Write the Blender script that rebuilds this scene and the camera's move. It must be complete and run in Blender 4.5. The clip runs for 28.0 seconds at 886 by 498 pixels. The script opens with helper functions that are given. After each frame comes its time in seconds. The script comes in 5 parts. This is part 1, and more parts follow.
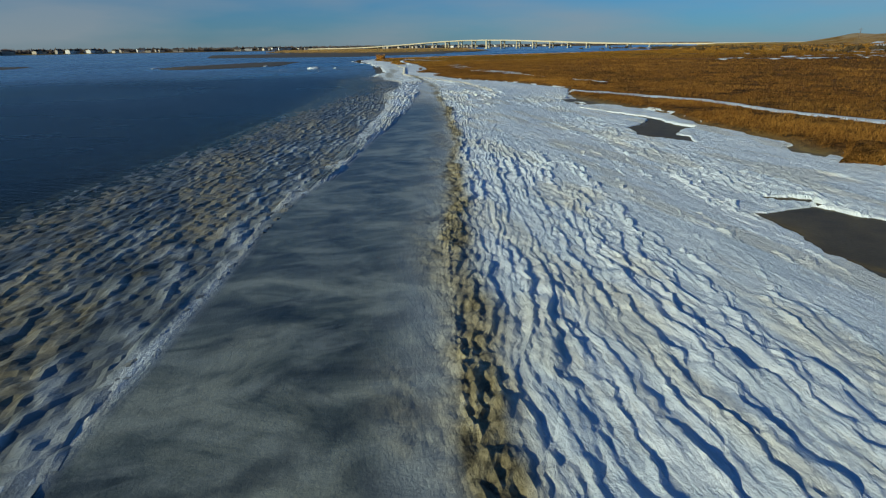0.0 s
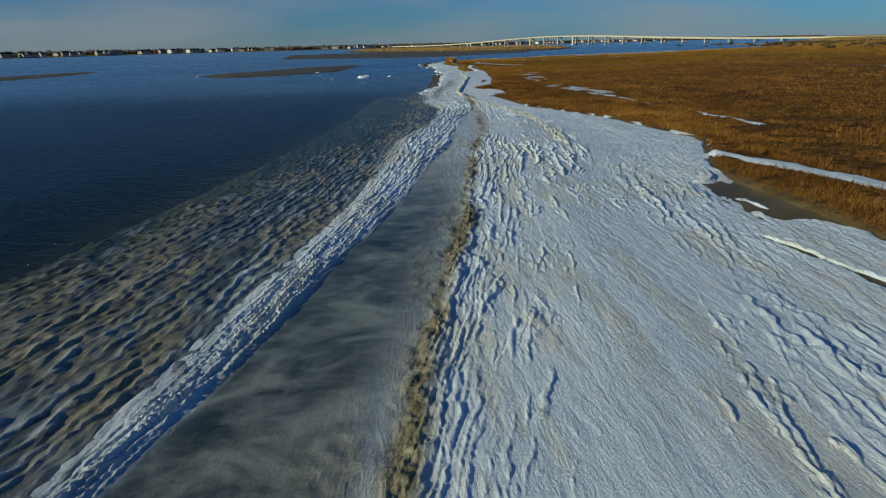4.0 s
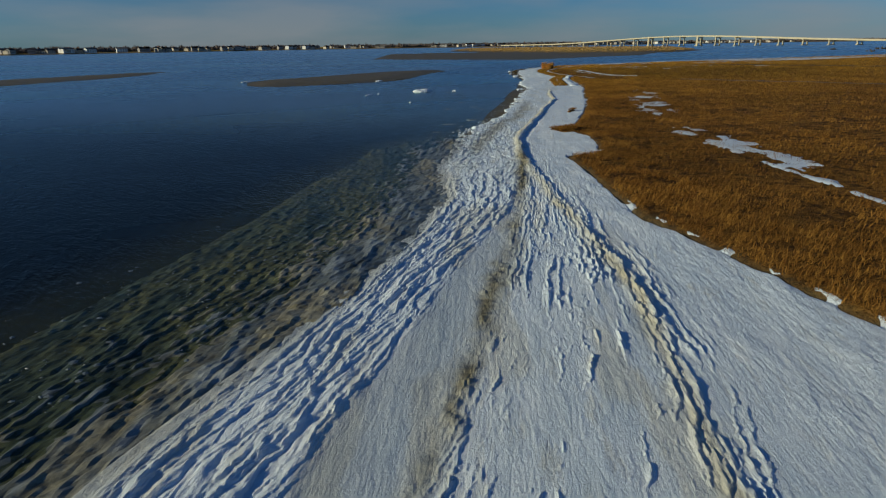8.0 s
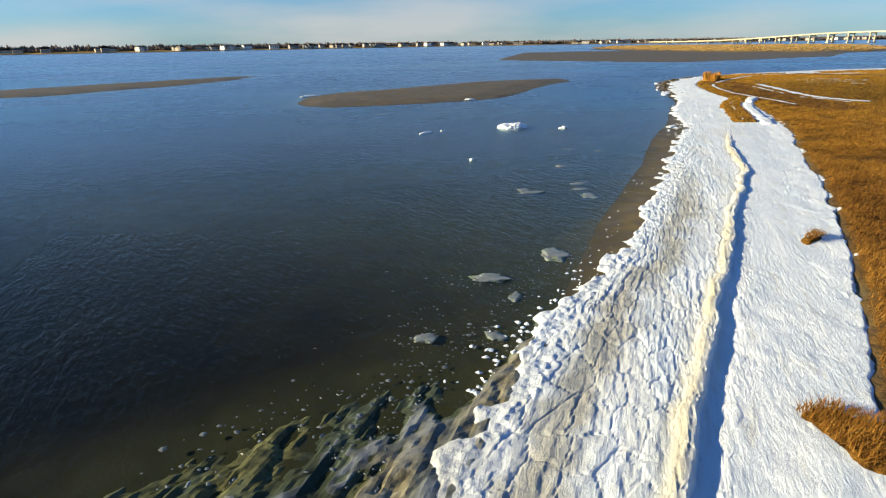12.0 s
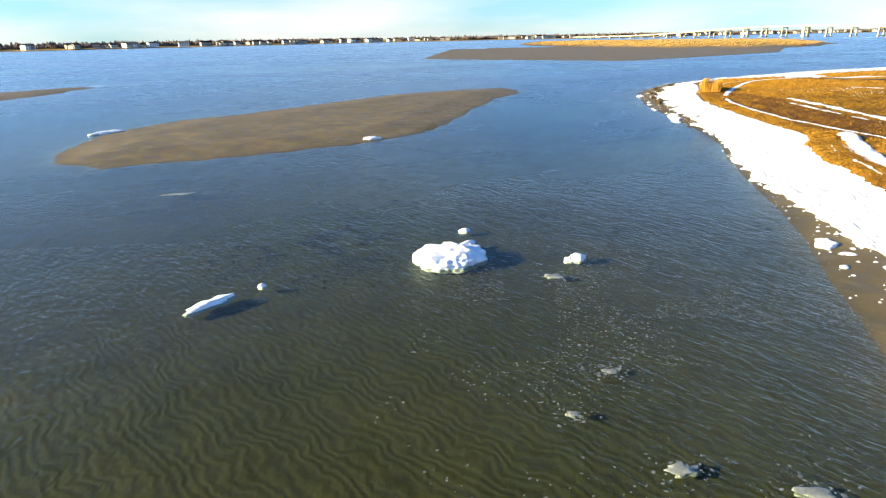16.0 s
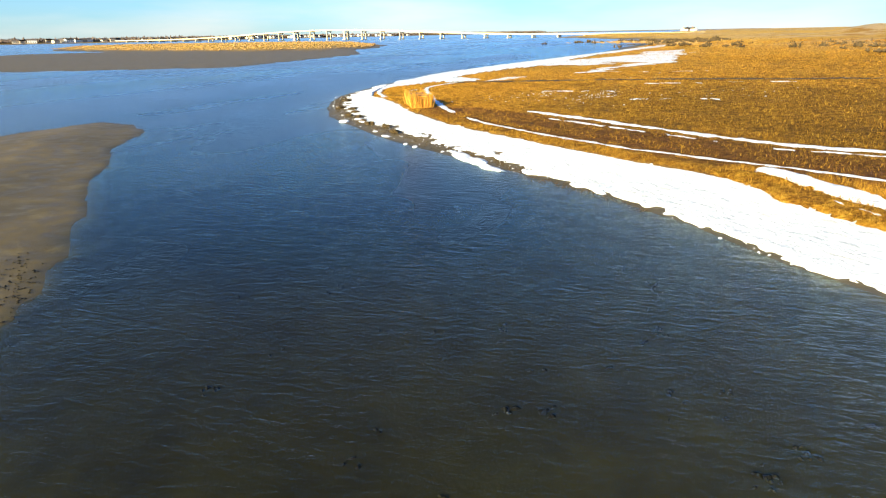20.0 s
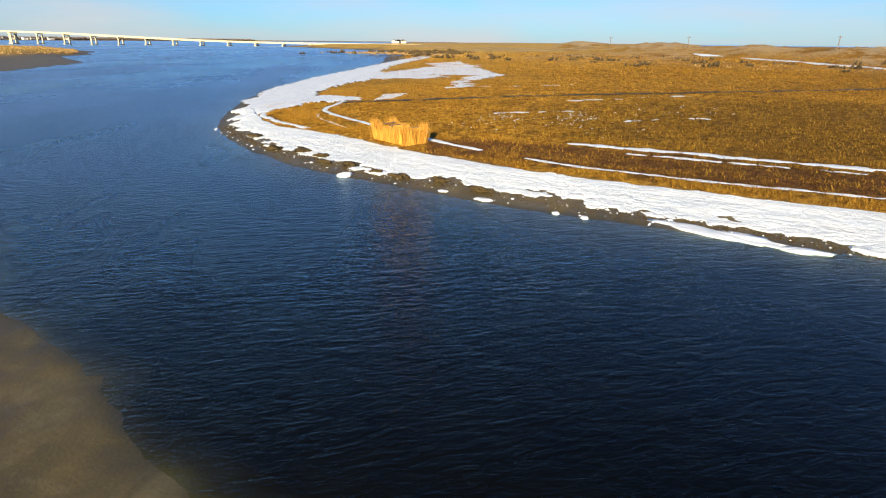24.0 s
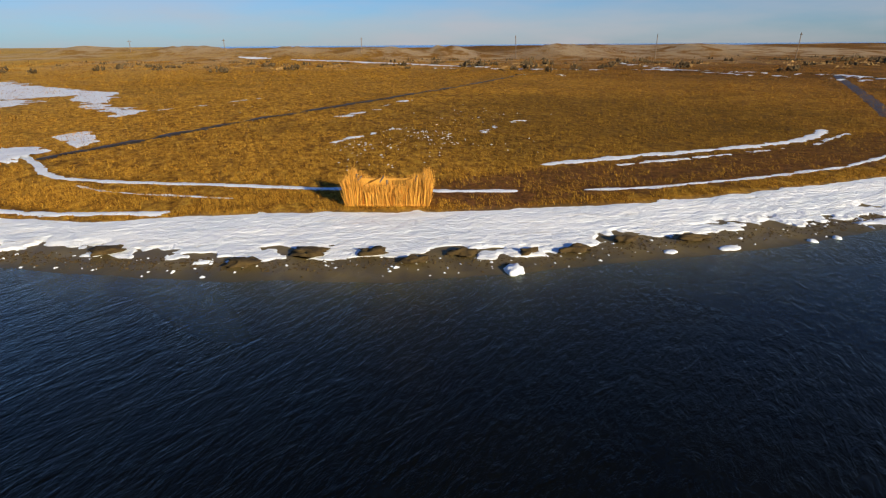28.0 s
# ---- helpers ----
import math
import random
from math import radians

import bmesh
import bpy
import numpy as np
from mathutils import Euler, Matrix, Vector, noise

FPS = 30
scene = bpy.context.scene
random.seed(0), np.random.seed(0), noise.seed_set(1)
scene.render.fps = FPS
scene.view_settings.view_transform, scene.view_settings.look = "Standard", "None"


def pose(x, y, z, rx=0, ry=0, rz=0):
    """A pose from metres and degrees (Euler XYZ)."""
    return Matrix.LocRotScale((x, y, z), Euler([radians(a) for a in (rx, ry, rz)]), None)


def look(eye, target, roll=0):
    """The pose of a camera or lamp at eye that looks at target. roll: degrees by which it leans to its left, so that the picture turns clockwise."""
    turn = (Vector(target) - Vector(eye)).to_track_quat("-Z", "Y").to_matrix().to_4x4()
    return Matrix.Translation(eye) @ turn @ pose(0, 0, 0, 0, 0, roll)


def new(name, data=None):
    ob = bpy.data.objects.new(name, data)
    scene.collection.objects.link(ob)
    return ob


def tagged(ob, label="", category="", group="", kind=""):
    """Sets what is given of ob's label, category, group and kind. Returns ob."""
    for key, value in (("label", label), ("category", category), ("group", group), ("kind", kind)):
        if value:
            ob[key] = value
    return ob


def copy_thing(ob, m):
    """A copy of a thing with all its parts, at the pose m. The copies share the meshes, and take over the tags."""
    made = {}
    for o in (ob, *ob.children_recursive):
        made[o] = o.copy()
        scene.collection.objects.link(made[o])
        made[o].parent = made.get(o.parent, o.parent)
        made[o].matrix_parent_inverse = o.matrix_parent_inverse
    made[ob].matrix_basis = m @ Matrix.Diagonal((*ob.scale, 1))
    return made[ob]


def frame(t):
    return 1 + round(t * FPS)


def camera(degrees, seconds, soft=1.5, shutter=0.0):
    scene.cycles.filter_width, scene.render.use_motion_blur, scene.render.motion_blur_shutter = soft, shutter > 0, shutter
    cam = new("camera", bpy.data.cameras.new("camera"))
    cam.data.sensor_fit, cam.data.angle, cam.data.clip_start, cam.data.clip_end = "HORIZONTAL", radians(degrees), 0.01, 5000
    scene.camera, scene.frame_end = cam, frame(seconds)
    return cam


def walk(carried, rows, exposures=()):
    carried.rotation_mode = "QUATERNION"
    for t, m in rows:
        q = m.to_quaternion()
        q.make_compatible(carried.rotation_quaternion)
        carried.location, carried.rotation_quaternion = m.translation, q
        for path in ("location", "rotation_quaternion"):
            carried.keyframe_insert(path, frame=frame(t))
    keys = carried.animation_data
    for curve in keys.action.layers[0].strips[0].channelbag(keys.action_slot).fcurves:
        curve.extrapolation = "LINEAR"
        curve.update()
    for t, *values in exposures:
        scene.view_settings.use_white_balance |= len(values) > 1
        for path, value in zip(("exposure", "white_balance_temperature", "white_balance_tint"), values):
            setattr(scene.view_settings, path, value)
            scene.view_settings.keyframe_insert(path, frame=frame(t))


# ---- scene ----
cam = camera(75.77, 28.0, soft=1.2)
# seconds, eye, yaw to the left, pitch, roll
ROWS = (
    (0.0, -8.78, -23.43, 3.65, -13.50, -19.54, -0.83),
    (0.5, -7.89, -21.47, 3.83, -11.19, -19.57, -1.00),
    (1.0, -7.07, -19.49, 4.00, -9.43, -19.59, -1.06),
    (1.5, -6.28, -17.44, 4.16, -7.98, -19.60, -1.08),
    (2.0, -5.52, -15.30, 4.30, -7.27, -19.62, -1.13),
    (2.5, -4.78, -13.07, 4.44, -6.70, -19.64, -1.21),
    (3.0, -4.05, -10.79, 4.59, -6.15, -19.67, -1.29),
    (3.5, -3.32, -8.43, 4.75, -5.66, -19.71, -1.35),
    (5.5, 0.20, 4.43, 4.94, -3.27, -19.74, -1.11),
    (6.0, 0.92, 7.10, 5.06, -1.81, -19.72, -0.95),
    (6.5, 1.61, 9.84, 5.18, -0.45, -19.71, -0.85),
    (7.0, 2.28, 12.75, 5.32, 1.21, -19.71, -0.81),
    (7.5, 2.89, 15.79, 5.47, 3.00, -19.71, -0.79),
    (8.0, 3.41, 18.91, 5.63, 5.05, -19.71, -0.77),
    (8.5, 3.82, 22.22, 5.79, 7.15, -19.71, -0.79),
    (9.0, 4.14, 25.58, 5.94, 8.70, -19.70, -0.87),
    (9.5, 4.36, 29.06, 6.10, 10.59, -19.70, -0.96),
    (10.0, 4.51, 32.54, 6.24, 12.72, -19.72, -1.01),
    (10.5, 4.55, 36.07, 6.36, 14.56, -19.75, -1.02),
    (11.0, 4.43, 39.64, 6.48, 15.96, -19.78, -1.00),
    (11.5, 4.20, 43.19, 6.58, 17.04, -19.83, -0.92),
    (12.0, 3.86, 46.83, 6.66, 18.35, -19.88, -0.81),
    (12.5, 3.44, 50.42, 6.71, 19.77, -19.90, -0.77),
    (14.5, 0.40, 65.06, 6.80, 21.78, -20.11, -0.85),
    (15.0, -0.51, 68.93, 6.83, 18.85, -20.16, -0.91),
    (15.5, -1.40, 72.79, 6.85, 15.77, -20.22, -1.03),
    (16.0, -2.28, 76.71, 6.87, 11.52, -20.36, -1.07),
    (16.5, -3.20, 80.47, 6.88, 4.08, -20.55, -0.92),
    (17.0, -4.06, 84.11, 6.89, -4.02, -20.72, -0.80),
    (17.5, -4.79, 87.65, 6.88, -9.13, -20.74, -0.81),
    (18.0, -5.58, 90.98, 6.88, -13.51, -20.78, -0.95),
    (18.5, -6.46, 94.05, 6.83, -17.48, -20.77, -1.02),
    (19.0, -7.42, 97.18, 6.82, -21.69, -20.80, -1.09),
    (19.5, -8.39, 100.27, 6.75, -25.72, -20.79, -1.03),
    (20.0, -9.28, 103.32, 6.65, -29.35, -20.76, -0.99),
    (20.5, -10.18, 106.32, 6.59, -33.18, -20.71, -0.96),
    (21.0, -10.99, 109.26, 6.52, -36.14, -20.51, -0.81),
    (21.5, -11.71, 112.27, 6.47, -40.19, -20.32, -0.50),
    (23.5, -14.86, 124.76, 6.59, -54.23, -20.06, 0.52),
    (24.0, -14.75, 128.01, 6.62, -57.06, -20.01, 0.56),
    (24.5, -14.49, 131.26, 6.64, -60.96, -19.96, 0.58),
    (25.0, -13.98, 134.48, 6.66, -65.38, -19.88, 0.51),
    (25.5, -13.41, 137.74, 6.68, -70.81, -19.79, 0.36),
    (26.0, -12.77, 140.96, 6.72, -76.47, -19.72, 0.17),
    (26.5, -12.07, 144.23, 6.78, -83.39, -19.69, -0.05),
    (27.0, -11.30, 147.60, 6.87, -90.92, -19.71, -0.28),
    (27.5, -10.37, 151.15, 6.96, -97.44, -19.75, -0.43),
    (28.0, -9.27, 154.80, 7.04, -104.54, -19.78, -0.46),
)


def aim(x, y, z, yaw, pitch, roll):
    a, b = radians(yaw), radians(pitch)
    ahead = Vector((-math.sin(a) * math.cos(b), math.cos(a) * math.cos(b), math.sin(b)))
    return look(Vector((x, y, z)), Vector((x, y, z)) + ahead, roll)


walk(cam, [(r[0], aim(*r[1:])) for r in ROWS],
     exposures=((0.0, -0.2, 5450, -9), (7.0, -0.5, 5650, -7), (9.0, -0.42, 5850, -5), (11.0, 0.33, 6150, -3), (12.5, 1.25, 6750, 0), (14.5, 2.0, 7050, 1), (16.5, 1.8, 6950, -1), (18.0, 1.95, 6900, -2), (21.5, 1.3, 6800, 0), (23.5, 1.1, 6650, 3), (26.0, 0.8, 6400, 6), (28.0, 0.56, 6450, 8)))

# ---- daylight ----
SUN_EL, SUN_AZ = 16.0, 247.0
s_dir = Vector((math.sin(radians(SUN_AZ)) * math.cos(radians(SUN_EL)), math.cos(radians(SUN_AZ)) * math.cos(radians(SUN_EL)), math.sin(radians(SUN_EL))))
sun = new("sun", bpy.data.lights.new("sun", "SUN"))
sun.data.energy, sun.data.angle, sun.data.color = 5.0, radians(0.6), (1.0, 0.82, 0.56)
sun.matrix_world = look(s_dir * 500, (0, 0, 0))

world = bpy.data.worlds.new("sky")
scene.world = world
world.use_nodes = True
wn, wl = world.node_tree.nodes, world.node_tree.links
wn.clear()
sky = wn.new("ShaderNodeTexSky")
sky.sky_type, sky.sun_disc = "NISHITA", False
sky.sun_elevation, sky.sun_rotation = radians(SUN_EL), radians(SUN_AZ)
sky.air_density, sky.dust_density, sky.ozone_density = 1.0, 0.2, 6.0
wtc = wn.new("ShaderNodeTexCoord")
wmap = wn.new("ShaderNodeMapping")
wmap.inputs["Scale"].default_value = (1.7, 1.7, 9.0)
wl.new(wtc.outputs["Generated"], wmap.inputs["Vector"])
wno = wn.new("ShaderNodeTexNoise")
wno.inputs["Scale"].default_value, wno.inputs["Detail"].default_value = 1.6, 6.0
wl.new(wmap.outputs["Vector"], wno.inputs["Vector"])
wramp = wn.new("ShaderNodeValToRGB")
wramp.color_ramp.elements[0].position, wramp.color_ramp.elements[1].position = 0.37, 0.68
wramp.color_ramp.elements[0].color, wramp.color_ramp.elements[1].color = (0.16, 0.16, 0.16, 1), (0.75, 0.75, 0.75, 1)
wl.new(wno.outputs["Fac"], wramp.inputs["Fac"])
wmix = wn.new("ShaderNodeMixRGB")
wmix.inputs["Color2"].default_value = (5.2, 4.7, 4.9, 1)
wsep = wn.new("ShaderNodeSeparateXYZ")
wl.new(wtc.outputs["Generated"], wsep.inputs["Vector"])
wlow = wn.new("ShaderNodeValToRGB")
wlow.color_ramp.elements[0].position, wlow.color_ramp.elements[1].position = 0.0, 0.34
wlow.color_ramp.elements[0].color, wlow.color_ramp.elements[1].color = (1, 1, 1, 1), (0.08, 0.08, 0.08, 1)
wl.new(wsep.outputs["Z"], wlow.inputs["Fac"])
wcl = wn.new("ShaderNodeMixRGB")
wcl.blend_type = "MULTIPLY"
wcl.inputs["Fac"].default_value = 1.0
wl.new(wramp.outputs["Color"], wcl.inputs["Color1"])
wl.new(wlow.outputs["Color"], wcl.inputs["Color2"])
wl.new(wcl.outputs["Color"], wmix.inputs["Fac"])
wblue = wn.new("ShaderNodeMixRGB")
wblue.blend_type = "MULTIPLY"
wblue.inputs["Fac"].default_value, wblue.inputs["Color2"].default_value = 1.0, (0.61, 0.89, 1.20, 1)
wl.new(sky.outputs["Color"], wblue.inputs["Color1"])
wl.new(wblue.outputs["Color"], wmix.inputs["Color1"])
wbg = wn.new("ShaderNodeBackground")
wbg.inputs["Strength"].default_value = 0.07
wl.new(wmix.outputs["Color"], wbg.inputs["Color"])
wout = wn.new("ShaderNodeOutputWorld")
wl.new(wbg.outputs["Background"], wout.inputs["Surface"])


# ---- materials ----
class Mat:
    """A small node builder: each call adds a node and returns its socket."""

    def __init__(self, name):
        self.m = bpy.data.materials.new(name)
        self.m.use_nodes = True
        self.n, self.l = self.m.node_tree.nodes, self.m.node_tree.links
        self.b = self.n["Principled BSDF"]
        self.out = self.n["Material Output"]
        self.co = self.n.new("ShaderNodeTexCoord").outputs["Object"]

    def put(self, socket, value):
        if isinstance(value, (int, float)):
            socket.default_value = value
        elif isinstance(value, tuple):
            socket.default_value = (*value, 1) if len(value) == 3 and len(socket.default_value) == 4 else value
        else:
            self.l.new(value, socket)

    def attr(self, name):
        a = self.n.new("ShaderNodeAttribute")
        a.attribute_name = name
        return a.outputs["Fac"]

    def scaled(self, s, r=(0, 0, 0)):
        m = self.n.new("ShaderNodeMapping")
        self.l.new(self.co, m.inputs["Vector"])
        m.inputs["Scale"].default_value, m.inputs["Rotation"].default_value = s, r
        return m.outputs["Vector"]

    def turned(self, s, angle):
        m = self.n.new("ShaderNodeMapping")
        self.l.new(self.scaled((1, 1, 1), (0, 0, radians(angle))), m.inputs["Vector"])
        m.inputs["Scale"].default_value = s
        return m.outputs["Vector"]

    def noise(self, scale, detail=4.0, rough=0.55, vec=None, warp=0.0):
        t = self.n.new("ShaderNodeTexNoise")
        self.l.new(vec or self.co, t.inputs["Vector"])
        t.inputs["Scale"].default_value, t.inputs["Detail"].default_value = scale, detail
        t.inputs["Roughness"].default_value, t.inputs["Distortion"].default_value = rough, warp
        return t.outputs["Fac"]

    def voro(self, scale, vec=None, feature="F1"):
        t = self.n.new("ShaderNodeTexVoronoi")
        t.feature = feature
        self.l.new(vec or self.co, t.inputs["Vector"])
        t.inputs["Scale"].default_value = scale
        return t.outputs["Distance"]

    def wave(self, scale, warp, dscale, rot, detail=2.0, profile="SIN"):
        t = self.n.new("ShaderNodeTexWave")
        t.wave_profile = profile
        self.l.new(self.scaled((1, 1, 1), rot), t.inputs["Vector"])
        t.inputs["Scale"].default_value, t.inputs["Distortion"].default_value = scale, warp
        t.inputs["Detail Scale"].default_value, t.inputs["Detail"].default_value = dscale, detail
        return t.outputs["Fac"]

    def ramp(self, fac, *stops):
        r = self.n.new("ShaderNodeValToRGB")
        e = r.color_ramp.elements
        while len(e) < len(stops):
            e.new(0.5)
        for el, (p, c) in zip(e, stops):
            el.position, el.color = p, (c, c, c, 1) if isinstance(c, (int, float)) else (*c, 1)
        self.l.new(fac, r.inputs["Fac"])
        return r.outputs["Color"]

    def math(self, op, a, b=0.0):
        m = self.n.new("ShaderNodeMath")
        m.operation, m.use_clamp = op, False
        self.put(m.inputs[0], a), self.put(m.inputs[1], b)
        return m.outputs[0]

    def mix(self, fac, a, b, mode="MIX"):
        m = self.n.new("ShaderNodeMixRGB")
        m.blend_type = mode
        self.put(m.inputs[0], fac), self.put(m.inputs[1], a), self.put(m.inputs[2], b)
        return m.outputs[0]

    def bump(self, height, strength, dist, normal=None):
        b = self.n.new("ShaderNodeBump")
        b.inputs["Strength"].default_value, b.inputs["Distance"].default_value = strength, dist
        self.l.new(height, b.inputs["Height"])
        if normal is not None:
            self.l.new(normal, b.inputs["Normal"])
        return b.outputs["Normal"]

    def gold(self):
        """Share of yellow grass, which takes over from the red towards the north."""
        s = self.n.new("ShaderNodeSeparateXYZ")
        self.l.new(self.co, s.inputs["Vector"])
        return self.ramp(self.math("ADD", self.math("MULTIPLY", s.outputs["Y"], 0.005), self.math("MULTIPLY", self.noise(0.05, 4), 0.3)), (0.5, 0.0), (0.85, 1.0))

    def far_gold(self):
        """Share of paler gold on the flats far to the north: distance haze put into the grass colour."""
        s = self.n.new("ShaderNodeSeparateXYZ")
        self.l.new(self.co, s.inputs["Vector"])
        return self.ramp(self.math("ADD", self.math("MULTIPLY", s.outputs["Y"], 0.0025), self.math("MULTIPLY", self.noise(0.03, 4), 0.3)), (0.56, 0.0), (0.8, 0.6))

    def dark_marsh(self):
        """Share of the darker brown marsh that lies behind the blind."""
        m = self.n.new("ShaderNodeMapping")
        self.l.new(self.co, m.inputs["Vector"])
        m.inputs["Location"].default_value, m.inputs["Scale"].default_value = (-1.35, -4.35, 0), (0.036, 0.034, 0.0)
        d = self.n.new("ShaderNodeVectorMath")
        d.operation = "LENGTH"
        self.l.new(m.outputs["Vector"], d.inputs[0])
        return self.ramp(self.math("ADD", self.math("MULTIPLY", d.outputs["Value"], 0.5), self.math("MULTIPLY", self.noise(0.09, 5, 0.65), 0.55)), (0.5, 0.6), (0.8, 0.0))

    def rnd(self, island=False):
        return self.n.new("ShaderNodeNewGeometry").outputs["Random Per Island"] if island else self.n.new("ShaderNodeObjectInfo").outputs["Random"]

    def done(self, color, rough=0.7, normal=None, spec=0.3, metal=0.0):
        self.put(self.b.inputs["Base Color"], color)
        self.put(self.b.inputs["Roughness"], rough)
        self.b.inputs["Specular IOR Level"].default_value = spec
        self.b.inputs["Metallic"].default_value = metal
        if normal is not None:
            self.l.new(normal, self.b.inputs["Normal"])
        return self.m


def plain(name, color, rough=0.7, vary=0.25, scale=3.0, bump=0.01, spec=0.3, random_by="none"):
    m = Mat(name)
    n1, n2 = m.noise(scale), m.noise(scale * 9, 3)
    dark = tuple(c * (1 - vary) for c in color)
    light = tuple(min(1, c * (1 + vary)) for c in color)
    c = m.mix(m.ramp(n1, (0.3, 0.0), (0.7, 1.0)), dark, light)
    c = m.mix(0.25, c, m.ramp(n2, (0.3, dark), (0.7, light)))
    if random_by != "none":
        r = m.rnd(random_by == "island")
        c = m.mix(0.7, c, m.ramp(r, (0.0, tuple(v * 0.75 for v in dark)), (1.0, light)))
    return m.done(c, rough, m.bump(n2, 0.4, bump), spec)


def ground_material():
    m = Mat("ground")
    grass, bed, dune, red = m.attr("grass"), m.attr("bed"), m.attr("dune"), m.attr("red")
    fine, mid, big = m.noise(14, 5), m.noise(1.3, 5), m.noise(0.09, 4)
    # sand, mud and the rippled bed, with caustic light painted into the ripples
    rip = m.mix(0.68, m.wave(1.3, 15.0, 0.8, (0, 0, radians(-58)), 5.0), m.noise(4.0, 5, 0.6, m.scaled((1.0, 0.3, 1.0), (0, 0, radians(32))), 1.0))
    sand = m.mix(m.ramp(mid, (0.35, 0.0), (0.68, 1.0)), (0.100, 0.071, 0.024), (0.175, 0.127, 0.045))
    sand = m.mix(m.ramp(m.noise(0.25, 5), (0.42, 0.0), (0.62, 0.7)), sand, (0.085, 0.064, 0.024))
    sand = m.mix(m.ramp(m.noise(0.6, 6, 0.7, None, 0.6), (0.5, 0.0), (0.66, 0.55)), sand, (0.22, 0.17, 0.07))
    # Sand ripples, with caustic light put in as brighter green bands.
    sand = m.mix(m.math("MULTIPLY", bed, 0.85), sand, m.mix(m.math("ADD", m.math("MULTIPLY", m.attr("ripple"), 0.6), 0.08), m.ramp(m.noise(0.5, 6, 0.65), (0.33, (0.017, 0.017, 0.007)), (0.68, (0.042, 0.039, 0.016))), m.ramp(rip, (0.28, (0.010, 0.014, 0.003)), (0.72, (0.056, 0.068, 0.019)))))
    weed = m.ramp(m.noise(2.4, 6, 0.7, None, 1.0), (0.64, 0.0), (0.72, 0.8))
    sand = m.mix(m.math("MULTIPLY", weed, m.math("MULTIPLY", bed, m.ramp(m.noise(0.13, 3), (0.5, 0.0), (0.62, 1.0)))), sand, (0.02, 0.018, 0.01))
    # salt marsh
    g1 = m.mix(m.ramp(big, (0.36, 0.0), (0.58, 1.0)), (0.115, 0.044, 0.008), (0.33, 0.155, 0.025))
    g1 = m.mix(m.ramp(m.noise(0.28, 6, 0.62), (0.47, 0.0), (0.60, 0.9)), g1, (0.085, 0.036, 0.012))
    g1 = m.mix(m.ramp(m.noise(0.7, 5, 0.62), (0.55, 0.0), (0.7, 0.45)), g1, (0.22, 0.18, 0.045))
    g1 = m.mix(0.5, g1, m.ramp(m.noise(4.5, 6, 0.72), (0.36, (0.045, 0.021, 0.006)), (0.62, (0.42, 0.21, 0.038))))
    g1 = m.mix(m.ramp(m.noise(1.7, 6, 0.7), (0.48, 0.0), (0.60, 0.85)), g1, (0.035, 0.018, 0.007))
    g1 = m.mix(m.math("MULTIPLY", m.gold(), 0.85), g1, m.ramp(m.noise(1.7, 7, 0.78, m.scaled((0.6, 1.0, 1.0))), (0.38, (0.115, 0.050, 0.007)), (0.50, (0.40, 0.195, 0.019)), (0.62, (0.76, 0.44, 0.055))))
    # Far flats made paler: distance haze painted into the grass.
    g1 = m.mix(m.far_gold(), g1, m.ramp(m.noise(0.5, 6, 0.7), (0.38, (0.55, 0.33, 0.07)), (0.62, (0.85, 0.58, 0.16))))
    g1 = m.mix(m.ramp(m.noise(0.11, 6, 0.62, m.scaled((1.0, 0.6, 1.0)), 0.6), (0.5, 0.0), (0.64, 0.3)), g1, m.ramp(m.noise(2.2, 6, 0.75), (0.42, (0.025, 0.014, 0.005)), (0.62, (0.21, 0.11, 0.02))))
    g1 = m.mix(m.math("MULTIPLY", red, 0.85), g1, m.ramp(m.noise(3.0, 6, 0.7), (0.35, (0.05, 0.022, 0.010)), (0.65, (0.23, 0.095, 0.032))))
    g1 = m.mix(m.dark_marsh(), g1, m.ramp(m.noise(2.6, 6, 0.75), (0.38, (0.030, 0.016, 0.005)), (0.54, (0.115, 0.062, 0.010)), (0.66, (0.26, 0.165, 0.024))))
    c = m.mix(grass, sand, g1)
    dn = m.mix(m.ramp(m.noise(0.12, 6, 0.65), (0.47, 0.0), (0.60, 1.0)), (0.47, 0.36, 0.22), (0.24, 0.12, 0.03))
    c = m.mix(dune, c, dn)
    nb = m.bump(fine, 0.35, 0.02)
    tuft = m.math("MULTIPLY", m.noise(6.5, 5, 0.7), grass)
    nb = m.bump(tuft, 1.0, 0.3, nb)
    nb = m.bump(m.math("MULTIPLY", rip, m.math("MULTIPLY", bed, m.math("ADD", m.attr("ripple"), 0.08))), 0.5, 0.04, nb)
    m.done(c, m.mix(grass, m.ramp(mid, (0.3, 0.42), (0.7, 0.7)), (0.9, 0.9, 0.9)), nb, 0.3)
    m.put(m.b.inputs["Specular IOR Level"], m.math("SUBTRACT", 0.3, m.math("MULTIPLY", grass, 0.25)))
    return m.m


